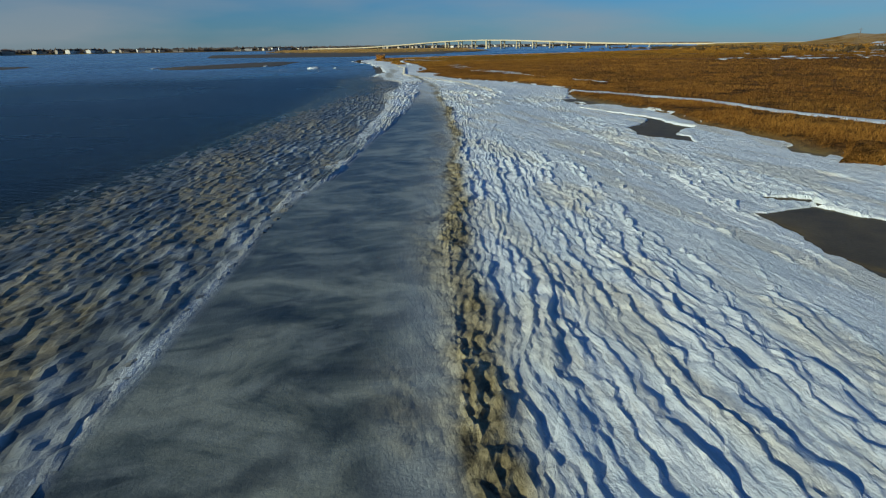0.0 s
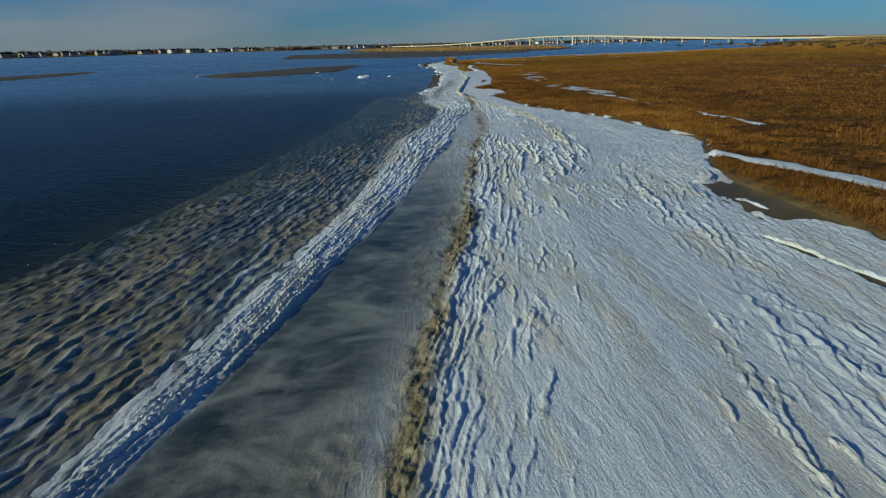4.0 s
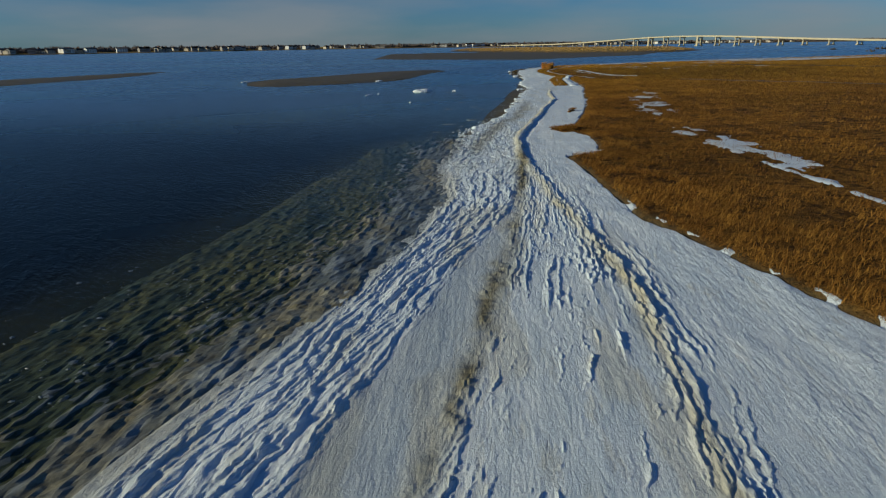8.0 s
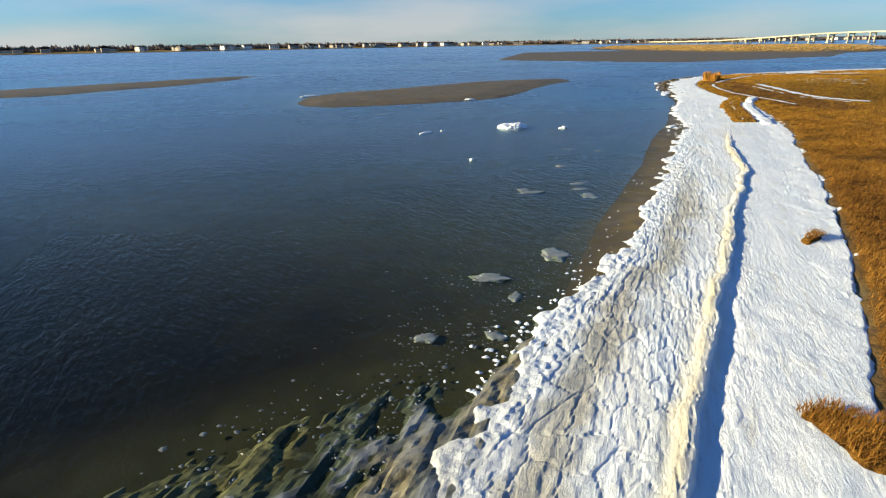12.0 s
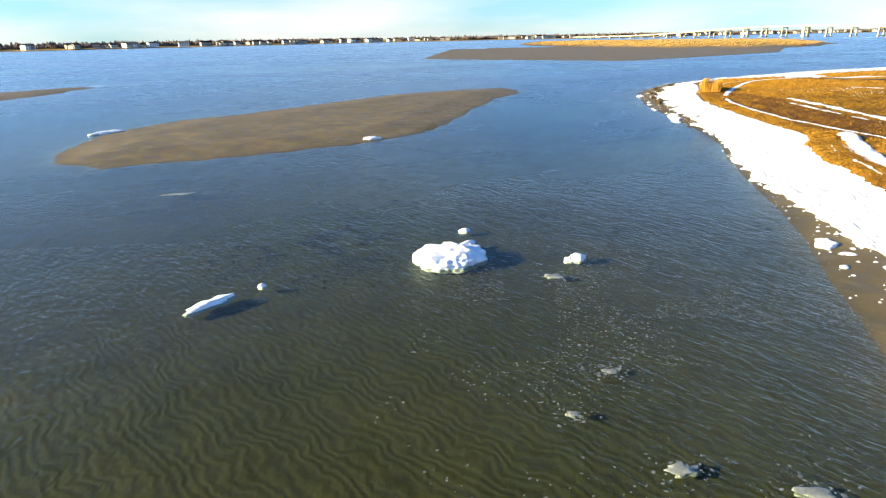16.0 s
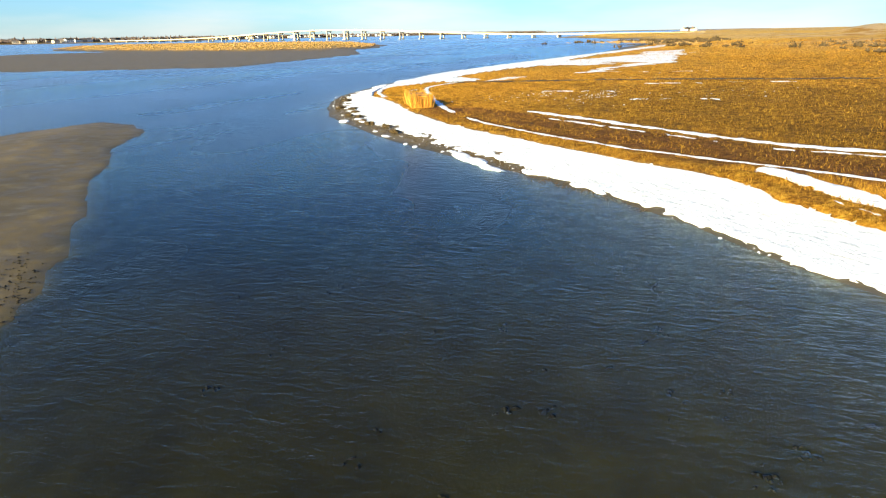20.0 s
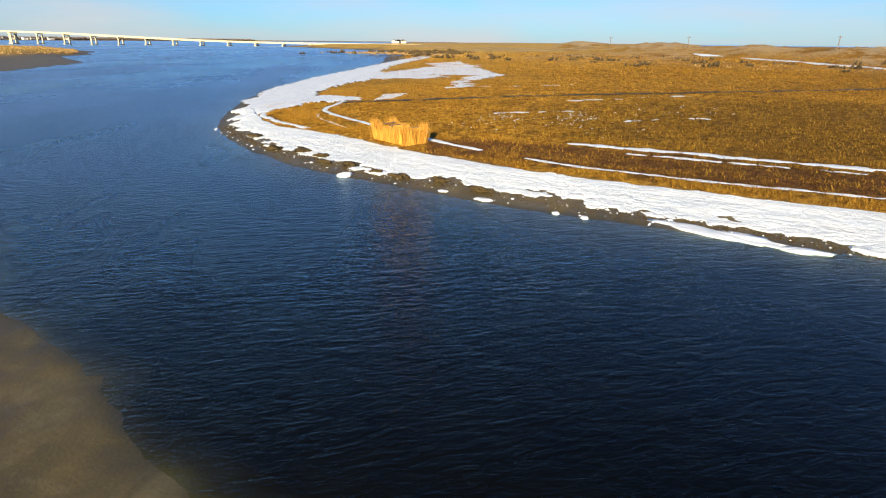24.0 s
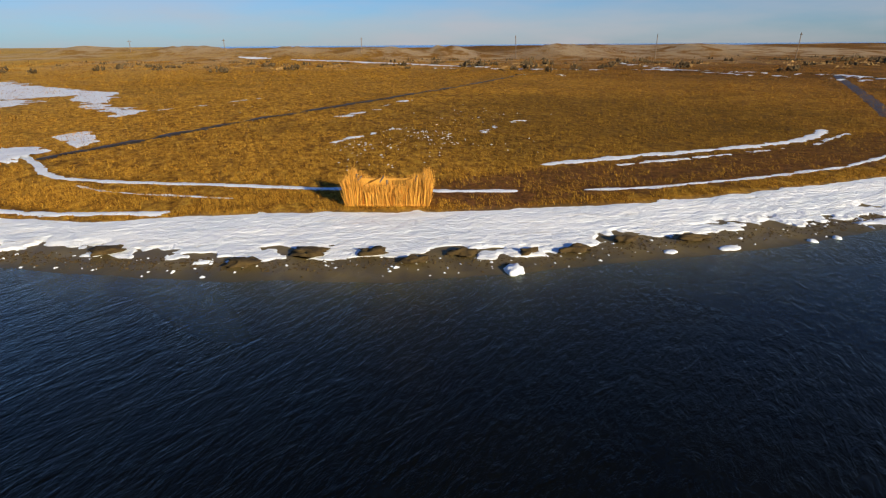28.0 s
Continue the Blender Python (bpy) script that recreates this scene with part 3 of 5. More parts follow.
def ground_height(x, y, near=False):
    """Height, grass, bed and dune shares of the ground. near: for places by the shore, where no bar, dune or far land lies."""
    land = signed(x, y, shore_polygon()) + 0.5 * (fbm(x * 0.5, y * 0.5, 3, 3) - 0.5) * smooth(60, 120, y + x * 0.0)
    inland = x - marsh_x(np.clip(y, -60, 175))
    grass = np.where((y < 175), smooth(-0.1, 0.25, inland), 1.0) * smooth(0.5, 4.0, land)
    # past the point the marsh begins a few metres behind the water
    ne = smooth(172, 180, y)
    grass = grass * (1 - ne) + ne * smooth(6.0, 8.5, land + 4 * (fbm(x * 0.08, y * 0.08, 5) - 0.5))
    beach = np.clip(land, 0, 6) * 0.05
    z = np.where(land > 0, beach, -0.24 + 0.24 * np.exp(land / 6.0))
    z = z + grass * (0.12 + 0.55 * smooth(0, 45, land) + 0.12 * (fbm(x * 0.25, y * 0.25, 9) - 0.4))
    if near:
        return z, grass, grass * 0, grass * 0
    dune = np.zeros_like(x)
    for cx, cy, h, r in DUNES:
        d2 = ((x - cx) ** 2 + (y - cy) ** 2) / (r * r)
        z = z + (h - 2.6) * np.exp(-d2) * (0.45 + 0.75 * fbm(x * 0.09, y * 0.09, 21) + 0.5 * (fbm(x * 0.4, y * 0.4, 23) - 0.3))
        dune = np.maximum(dune, np.exp(-d2 * 0.5))
    back = smooth(120, 220, x - 0.18 * (y - 120)) * (land > 0) * smooth(0, 60, land)
    z = z + back * (0.9 + 1.6 * fbm(x * 0.03, y * 0.03, 33)) + smooth(190, 290, x - 0.18 * (y - 120)) * smooth(0, 60, land) * (land > 0) * (1.6 + 2.6 * fbm(x * 0.018, y * 0.018, 34)) * (1 - 0.75 * smooth(200, 260, y))
    dune = np.maximum(dune * 0.9, back * smooth(0.45, 0.6, fbm(x * 0.02, y * 0.02, 40)) * 0.8)
    for poly, top in zip(BARS, (0.28, 0.22, 0.12)):
        d = signed(x, y, poly) + 1.0 * (fbm(x * 0.6, y * 0.6, 50) - 0.5)
        z = np.maximum(z, np.where(d > 0, np.minimum(d * 0.06, top), -0.24 + 0.24 * np.exp(d / 0.8)))
    isl = signed(x, y, ISLAND)
    z = np.maximum(z, np.where(isl > 0, np.minimum(isl * 0.12, 2.6), -1.0))
    grass = np.maximum(grass, smooth(4, 14, isl))
    far = signed(x, y, FAR_SHORE)
    z = np.maximum(z, np.where(far > 0, np.minimum(far * 0.05, 3.0), -1.0))
    grass = np.maximum(grass, smooth(0, 20, far) * 0.7)
    return z, grass, smooth(0.06, -0.05, z + 0.05 * (fbm(x * 0.5, y * 0.5, 52) - 0.5)) * (1 - grass), dune


def murk(x, y):
    """How deep and dark the water is: a tidal channel runs past the point, and the bay deepens away from the flats."""
    z = ground_height(x, y)[0]
    chan = smooth(17, 7, line_dist(x, y, ((1, 131), (0, 140), (-1, 150), (4, 166), (30, 205), (80, 270))))
    away = smooth(-12, -45, x + 0.25 * np.clip(y - 60, -200, 200)) * smooth(0.0, -14, np.maximum(signed(x, y, BARS[0]), signed(x, y, BARS[1])))
    south = smooth(66, 52, y) * smooth(0.0, 3.0, np.where(y < 58, slush_x(np.clip(y, -60, 58)), water_x(y)) - x)
    north = smooth(103, 116, y) * smooth(-15, -10, x) * 0.5
    slushy = smooth(66, 46, y) * smooth(10, 25, y) * 0.3
    return np.clip(-z, 0, 9) + (1.5 * chan + 1.4 * away + 1.3 * south + north) * smooth(-0.02, -0.19, z) + slushy


def build_ground():
    xs, ys = spread(-5500, 5500, -42, 42, 0.5), spread(-3000, 6000, -40, 200, 0.5)
    x, y = np.meshgrid(xs, ys)
    z, grass, bed, dune = ground_height(x, y)
    # ripple: where the painted ripple bands and their caustic light are strongest
    me = sheet("ground", x, y, z, np.ones(x.shape, bool), GROUND, (("grass", grass), ("bed", bed), ("dune", dune), ("ripple", smooth(9, 2, np.hypot(x + 11, (y - 100) * 0.8) + 5 * (fbm(x * 0.2, y * 0.2, 46) - 0.5)) + 0.25 * smooth(0.5, 0.7, fbm(x * 0.09, y * 0.09, 47)) + 0.8 * smooth(17, 6, np.hypot(x + 5, (y - 79) * 0.75))), ("red", smooth(4.0, 2.6, line_dist(x, y, ((15.5, 146), (17.2, 133), (18.5, 122), (21, 110))) + 2 * (fbm(x * 0.3, y * 0.3, 44) - 0.5)))))
    tagged(new("ground", me), "brown salt marsh, sand flats and rippled bay bed", "ground", "", "structure")
    wx, wy = np.meshgrid(spread(-5500, 5500, -42, 42, 1.0), spread(-3000, 6000, -40, 200, 1.0))
    clear = np.exp(-1.25 * murk(wx, wy))
    # The second share marks where the sky's reflection is dimmed by hand.
    me = sheet("water", wx, wy, np.zeros_like(wx), np.ones(wx.shape, bool), WATER, (("clear", clear), ("dim_reflect", smooth(80, 45, wy) * smooth(420, 150, np.hypot(wx, wy)))))
    sea = new("water", me)
    sea.visible_shadow = False
    tagged(sea, "wind-rippled blue bay water, clear and shallow by the shore", "water", "", "structure")


build_ground()


# ---- the ice along the shore ----
def ridges(u, v, seed, width):
    """Frozen plates along the shore, lapped like shingles: a lip that drops on the landward side, broken into short wavy lengths."""
    warp = 1.1 * (fbm(u * 0.4, v * 0.16, seed + 7, 3) - 0.5) + 0.5 * (fbm(u * 1.1, v * 0.5, seed + 9, 3) - 0.5)
    warp = warp + width * (0.8 * (fbm(u * 3.0, v * 1.6, seed + 11, 2) - 0.5) + 0.35 * (vnoise(u * 8, v * 5.0, seed + 12) - 0.5))
    q = (u + warp) / width
    row = np.floor(q)
    saw = q - row
    cell = vnoise(row * 7.3, v * (0.4 + 0.4 * lattice(row, row * 0, seed)), seed + 13)
    lift = 0.3 + 0.7 * smooth(0.22, 0.8, cell)
    tooth = np.where(saw < 0.82, (saw / 0.82) ** 1.5, (1 - saw) / 0.18)
    return tooth * lift


def plates(x, y, seed):
    """Cells of cracked crust: the nearest cell's own random value, its tilt and the distance to the crack round it."""
    fx, fy = np.floor(x), np.floor(y)
    d1, d2, val = np.full(x.shape, 9.0), np.full(x.shape, 9.0), np.zeros(x.shape)
    for i in (-1, 0, 1):
        for j in (-1, 0, 1):
            cx, cy = fx + i, fy + j
            h = lattice(cx, cy, seed)
            d = np.hypot(cx + h - x, cy + lattice(cx, cy, seed + 5) - y)
            near = d < d1
            d2 = np.where(near, d1, np.minimum(d2, d))
            val = np.where(near, h, val)
            d1 = np.where(near, d, d1)
    return val, d2 - d1


def build_ice():
    ys, v = [], -42.0
    while v < 176:
        ys.append(v)
        v += 0.065 + 0.035 * float(smooth(40, 80, v))
    x, y = np.meshgrid(np.arange(-19, 23.5, 0.042), np.array(ys))
    gx, gy = x, y
    near = (x > ice_x(y) - 1.2) & (x < marsh_x(y) + 0.6)
    x, y = x[near], y[near]
    jag = 0.9 * (fbm(x * 0.9, y * 0.9, 61, 3) - 0.5) + 0.5 * (vnoise(x * 2.6, y * 2.6, 64) - 0.5)
    left = x - ice_x(y) + jag * smooth(40, 60, y)
    right = marsh_x(y) - x + 0.5 * (fbm(x * 1.1, y * 1.1, 62, 3) - 0.5)
    edge = np.minimum(left, right)
    keep = edge > -0.28
    u = x - ledge_x(np.clip(y, 5, 96))
    c = x - dirt_x(np.clip(y, -60, 48))
    across = np.clip(left / np.maximum(left + right, 0.5), 0, 1)
    base = 0.1 + 0.3 * across
    early = smooth(52, 36, y)
    # smooth grey ice between the outer ridges and the dirty line
    gl = x - grey_x(np.clip(y, -60, 48))
    wav = 0.7 * (fbm(x * 0.6, y * 0.3, 70) - 0.5)
    grey = early * smooth(0.3, -0.4, c + wav) * (0.55 + 0.45 * smooth(-0.2, 1.4, -c)) * smooth(-0.15, 0.35, gl + 0.5 * wav)
    grey = grey * (1 - 0.65 * smooth(10, 22, y))
    outer_zone = early * smooth(0.2, -0.1, gl + 0.5 * wav)
    grey = np.maximum(grey, outer_zone * smooth(12, -4, y) * (0.35 + 0.6 * smooth(0.4, 0.6, fbm(x * 1.5, y * 0.4, 75, 3))))
    rough = 1 - 0.99 * early * smooth(0.2, -0.2, c + wav) * smooth(-0.1, 0.3, gl + 0.5 * wav)
    along = (x - ice_x(y)) / np.maximum(grey_x(np.clip(y, -60, 48)) - ice_x(y), 0.6) * 2.6
    dx = dirt_x(np.clip(y, -60, 48))
    inner01 = (x - dx) / (marsh_s(y) - dx)
    along = np.where(c > 0, inner01 * knots(y, (-20, 20, 60), (14.0, 9.5, 7.5)), along)
    fine = ridges(along, y, 80, 0.15) * 0.036 * (1 - 0.5 * smooth(0.3, 0.6, inner01))
    broad = ridges(along + 0.13, y, 90, 0.30) * 0.066 * (0.5 + 1.0 * fbm(x * 0.5, y * 0.25, 91, 2))
    bold = ridges(along - 0.3, y, 86, 0.85) * 0.075 * smooth(0.25, 0.52, fbm(x * 0.3, y * 0.15, 92, 2) + 0.12 * smooth(0.25, 0.7, inner01))
    pw = 0.35 * (fbm(x * 1.5, y * 1.2, 110, 3) - 0.5)
    tile, crack = plates((along + pw) * 2.1, (y + pw) * 0.85, 112)
    crust = (tile - 0.5) * 0.016 - 0.014 * smooth(0.09, 0.0, crack)
    r = (fine + broad + bold) * (0.85 - 0.12 * smooth(10, 20, y) - 0.36 * smooth(34, 46, y) + 0.5 * smooth(12, 20, y) * smooth(40, 33, y) * smooth(0.12, 0.3, inner01)) + crust * (1 + smooth(44, 52, y)) + outer_zone * (ridges(along + 0.2, y, 88, 0.36) * 0.06)
    r = r * rough * (0.65 + 0.6 * fbm(x * 0.22, y * 0.12, 95, 3)) * smooth(0.1, 0.8, edge)
    # the rim where the smooth ice begins
    r = r + 0.07 * np.exp(-((gl + 0.25 + wav * 0.6) / 0.2) ** 2) * smooth(8, -4, y) * smooth(0.35, 0.65, fbm(x * 0.5, y * 0.4, 116, 3))
    flat = smooth(0.0, 1.0, u) * smooth(10, 20, y) * smooth(100, 80, y)
    r = r * (1 - 0.86 * flat)
    field = smooth(0.56, 0.7, inner01 + 0.12 * (fbm(x * 0.4, y * 0.3, 117, 3) - 0.5)) * smooth(16, 6, y)
    r = r * (1 - 0.7 * field)
    late = smooth(100, 112, y)
    r = r * (1 - 0.6 * late)
    lump = (fbm(x * 2.6, y * 1.6, 97, 4) - 0.5) * 0.045 * rough * (1 - 0.7 * flat)
    lump = lump + flat * (fbm(x * 1.1, y * 0.8, 118, 3) - 0.5) * 0.10
    lump = lump + (fbm(x * 0.35, y * 0.2, 98, 3) - 0.5) * 0.07 * rough + (vnoise(x * 7.5, y * 6.0, 94) - 0.5) * 0.012 * rough
    blocks = 0.5 * smooth(1.6, 0.2, left) * smooth(44, 58, y) * (0.35 * vnoise(x * 2.3, y * 2.3, 99) + 0.35 * vnoise(x * 5.3, y * 5.3, 96) + 0.3 * vnoise(x * 9, y * 9, 93) - 0.3) * 0.30 * (1 - 0.6 * late)
    # the ledge: a lip that drops on its landward side
    lw = u + 0.45 * (fbm(x * 0.9, y * 0.7, 66, 3) - 0.5)
    lip = smooth(-0.42, -0.14, lw) * smooth(0.08, -0.02, lw) * 0.145 - smooth(-0.02, 0.06, lw) * smooth(0.6, 0.2, lw) * 0.06
    lip = lip * smooth(8, 24, y) * smooth(98, 86, y) * (0.25 + 0.65 * smooth(42, 52, y))
    dw = c + 0.55 * (fbm(x * 0.7, y * 0.5, 68, 3) - 0.5) + 0.22 * (fbm(x * 2.4, y * 2.0, 69, 3) - 0.5)
    dirtband = np.exp(-(dw / (0.26 + 0.16 * smooth(-4, -16, y))) ** 2) * smooth(56, 46, y)
    dirtband = dirtband * (0.5 + 0.4 * smooth(20, 5, y) + 0.5 * smooth(0.35, 0.6, fbm(x * 0.6, y * 0.4, 72, 3)))
    dirtband = np.maximum(dirtband, 0.42 * np.exp(-((dw + 0.5) / 0.5) ** 2) * smooth(0.4, 0.65, fbm(x * 0.8, y * 0.5, 74, 3)) * smooth(24, 10, y))
    outer = np.exp(-((left - 0.15) / 0.5) ** 2) * smooth(14, 22, y) * smooth(60, 50, y) * 0.55
    inner = np.exp(-((left - 1.5) / 0.55) ** 2) * smooth(46, 52, y) * smooth(82, 70, y) * 0.65
    lipdirt = np.exp(-((lw + 0.25) / 0.24) ** 2) * smooth(10, 26, y) * smooth(92, 84, y) * 0.15
    # Warm sunlit look of the lip's seaward face, put into the colour.
    cream = np.exp(-((lw + 0.22) / 0.2) ** 2) * smooth(10, 26, y) * smooth(98, 88, y) * (0.25 + 0.8 * fbm(x * 0.9, y * 0.5, 109, 3))
    cream = np.maximum(cream, smooth(0.5, 0.66, fbm(x * 1.6, y * 0.35, 108, 4)) * (0.35 - 0.2 * smooth(40, 50, y)) * (1 - flat) * smooth(106, 92, y))
    z = base + r + lump + blocks + lip + dirtband * (0.01 + 0.13 * (fbm(x * 5.5, y * 4.0, 73, 3) - 0.5))
    z = z * smooth(-0.22, 0.16, edge) - 0.14 * smooth(0.1, -0.2, edge)
    gz = ground_height(x, y, True)[0]
    z = np.maximum(z, gz + 0.03 * smooth(-0.05, 0.15, edge) - 0.08 * smooth(0.08, -0.15, edge))
    # ground that shows through near the marsh at the start of the shore
    bare = smooth(0.56, 0.62, fbm(x * 0.5, y * 0.35, 101, 4)) * smooth(2.6, 0.8, right) * smooth(16, 8, y)
    tide = smooth(0.52, 0.6, fbm(x * 0.9, y * 0.6, 103, 4)) * smooth(1.5, 0.3, left) * smooth(126, 134, y)
    hole = np.zeros_like(x)
    for poly in (((6.4, 6.6), (6.9, 2.6), (7.0, 0.6), (5.5, -0.9), (4.4, -1.6), (4.4, -2.6), (3.8, -3.6), (4.3, -4.5), (4.8, -5.7), (5.4, -4.3), (5.2, -3.8), (6.4, -2.7), (7.3, -2.3), (7.0, -1.2), (7.4, 0.4), (7.3, 1.9)), ((-0.6, -17.4), (0.2, -14.0), (1.7, -13.9), (2.2, -15.6), (1.2, -18.5)), ((1.4, -12.9), (2.2, -13.3), (1.9, -13.8))):
        hole = np.maximum(hole, smooth(-0.08, 0.1, signed(x, y, poly) + 0.3 * (fbm(x * 2.4, y * 2.4, 105, 3) - 0.5)))
    z = z - hole * (z + 0.3) - np.maximum(bare, tide) * 0.2
    gone = (hole > 0.97) | (tide > 0.98)
    keep &= ~gone

    def back(v):
        full = np.zeros(gx.shape, v.dtype)
        full[near] = v
        return full

    x, y, z, keep, grey = gx, gy, back(z), back(keep), back(grey)
    soil, early = back(np.clip(np.maximum.reduce([dirtband, outer, inner, lipdirt]), 0, 1)), back(early)
    me = sheet("shore_ice", x, y, z, keep, ICE,
               (("gray", grey), ("dirt", soil), ("wet", early * 0.4), ("cream", back(cream)), ("calm", back(np.maximum(0.8 * flat, 0.7 * field)))))
    me.polygons.foreach_set("use_smooth", np.zeros(len(me.polygons), bool))
    tagged(new("shore_ice", me), "ridged white and grey shore ice with dirty cracks", "ice", "", "structure")

    # slush: frozen lumps and streaks that thin out into the water
    x, y = np.meshgrid(np.arange(-30, 3, 0.08), np.arange(-42, 60, 0.11))
    gx, gy = x, y
    near = (x > slush_x(y) - 0.5) & (x < ice_x(y) + 0.6)
    x, y = x[near], y[near]
    a, b = x - slush_x(y), ice_x(y) - x
    keep = (a > -0.3) & (b > -0.5)
    t = np.clip(a / np.maximum(a + b, 0.3), 0, 1)
    st = ridges(x - 0.5 * (slush_x(y) + ice_x(y)), y, 120, 0.32)
    lumps = fbm(x * 4.4, y * 1.2, 122, 4)
    z = -0.075 - 0.04 * smooth(20, 34, y) + 0.11 * t + 0.05 * smooth(24, 8, y) + 0.03 * smooth(26, 36, y) * smooth(46, 40, y) + 0.09 * smooth(0.72, 1.0, t) * smooth(22, 30, y) + (0.045 + 0.02 * smooth(8, 20, y)) * st * smooth(0.05, 0.6, t) * smooth(46, 25, y) + (lumps - 0.49) * (0.05 + 0.02 * smooth(8, 20, y)) + (vnoise(x * 6.5, y * 4.5, 127) - 0.5) * 0.05 + (vnoise(x * 11.0, y * 8.5, 128) - 0.5) * 0.03 + 0.04 * smooth(41, 50, y) - 0.05 * smooth(48, 54, y) * smooth(0.55, 0.42, lumps)
    z = z - 0.15 * smooth(0.6, -0.2, a)
    grey = np.clip(1.1 - 0.2 * smooth(0.8, 1.0, t) * smooth(40, 20, y) - 0.45 * smooth(0.3, 0.8, st) * smooth(0.25, 0.8, t) * smooth(34, 12, y) * (0.55 + 0.45 * smooth(-14, -2, y)) - 0.28 * smooth(0.55, 0.7, lumps), 0, 1)
    soil = 0.75 * smooth(0.40, 0.66, fbm(x * 1.2, y * 0.3, 125)) + 1.5 * np.exp(-(((x + 12.1) / 0.8) ** 2 + ((y + 1.8) / 1.6) ** 2)) * fbm(x * 2, y * 1.5, 126, 3)
    me = sheet("slush_ice", gx, gy, back(z), back(keep), SLUSH, (("gray", back(grey)), ("dirt", back(soil)), ("wet", np.ones_like(gx)), ("cream", np.zeros_like(gx)), ("calm", np.zeros_like(gx))))
    me.polygons.foreach_set("use_smooth", np.zeros(len(me.polygons), bool))
    tagged(new("slush_ice", me), "grey slush ice lumps thinning into dark water", "ice", "", "stuff")


build_ice()


# ---- the reed blind on the point ----
def reed_wall(bm, a, b, height, lean, rng, thick=0.16, count=420):
    """Reed stalks tied in bundles along a line, each bundle fanning out with its own lean; tallest and flared at the ends."""
    a, b = Vector(a), Vector(b)
    d = b - a
    along, out = d.normalized(), Vector((d.y, -d.x, 0)).normalized()
    bundles = max(5, int(d.length / 0.16))
    for k in range(bundles):
        t = (k + 0.5) / bundles
        end = abs(2 * t - 1)
        foot = a + d * t
        tall = height * (0.74 + 0.26 * end ** 2.5) * rng.uniform(0.86, 1.08)
        tilt = along * (rng.uniform(-0.14, 0.14) + (0.30 if t > 0.5 else -0.30) * end ** 5) + out * (lean * rng.uniform(-0.2, 1.0))
        for _ in range(count // bundles):
            s = rng.gauss(0, 0.09)
            p = foot + along * s + out * rng.uniform(-thick, thick)
            h = tall * (rng.uniform(0.55, 1.0) if rng.random() < 0.5 else rng.uniform(0.85, 1.06))
            tip = p + Vector((0, 0, h)) + tilt * (h / height) + along * (s * 0.9 + rng.gauss(0, 0.05)) + out * rng.gauss(0, 0.05)
            mid = p.lerp(tip, 0.55) - tilt * 0.12 + out * rng.uniform(-0.03, 0.05)
            w, turn = rng.uniform(0.006, 0.018), rng.uniform(0, 3.14)
            q = Vector((math.cos(turn), math.sin(turn), 0)) * w
            v = [bm.verts.new(c) for c in (p - q, p + q, mid + q * 1.2, mid - q * 1.2, tip)]
            bm.faces.new(v[:4])
            bm.faces.new((v[3], v[2], v[4]))


def build_blind():
    rng = random.Random(5)
    root = new("reed_blind")
    root.location = (14.53, 151.1, 0.18)
    root.rotation_euler = (0, 0, radians(-16.3))
    w, d, h = 1.62, 0.72, 1.68
    walls = (("front_wall", (0, w, 0), (0, -w, 0), 4200, ""), ("back_wall", (2 * d, -w, 0), (2 * d, w, 0), 2400, ""),
             ("side_wall", (0, -w, 0), (2 * d, -w, 0), 2200, ""), ("side_wall", (2 * d, w, 0), (0, w, 0), 2200, ""))
    for name, a, b, n, label in walls:
        bm = bmesh.new()
        reed_wall(bm, a, b, h, 0.24, rng, 0.13, n)
        part(name, bm, REED, root, "dry golden reed thatch with a ragged top" if name == "front_wall" else "")
    for cx, cy, sx, sy in ((0.02, 0, 0.10, 2 * w - 0.1), (2 * d - 0.02, 0, 0.10, 2 * w - 0.1), (d, -w + 0.02, 2 * d - 0.1, 0.10), (d, w - 0.02, 2 * d - 0.1, 0.10)):
        bm = bmesh.new()
        box(bm, cx, cy, 0.58, sx, sy, 1.16, 0, 0.02)
        part("thatch_core", bm, REED, root)
    for px, py in ((0.1, -w + 0.1), (0.1, w - 0.1), (2 * d - 0.1, -w + 0.1), (2 * d - 0.1, w - 0.1), (0.1, 0.0)):
        bm = bmesh.new()
        rod(bm, (px, py, -0.3), (px, py, 1.38), 0.05, 0.045)
        part("post", bm, WOOD, root)
    for z in (0.35, 0.85):
        for a, b in (((-0.16, -w, z), (-0.16, w, z)), ((0, -w - 0.15, z), (2 * d, -w - 0.15, z)), ((0, w + 0.15, z), (2 * d, w + 0.15, z)), ((2 * d, -w, z), (2 * d, w, z))):
            bm = bmesh.new()
            rod(bm, a, b, 0.014, 0.014, 6)
            part("tie_rope", bm, REED, root)
    bm = bmesh.new()
    box(bm, d, 0, 0.42, 0.3, 2.8, 0.05, 0, 0.01)
    part("bench", bm, WOOD, root)
    bm = bmesh.new()
    box(bm, d, 0, 0.03, 2 * d - 0.2, 2 * w - 0.2, 0.06, 0, 0.01)
    part("floor_boards", bm, WOOD, root)
    for y in (-1.2, 0.3, 1.3):
        bm = bmesh.new()
        rod(bm, (0.1, y, 1.30), (2 * d - 0.1, y, 1.28), 0.035, 0.03)
        part("roof_pole", bm, WOOD, root)
    tagged(root, "reed-covered duck blind, golden and open-topped, on the snowy point", "hunting blind")


build_blind()


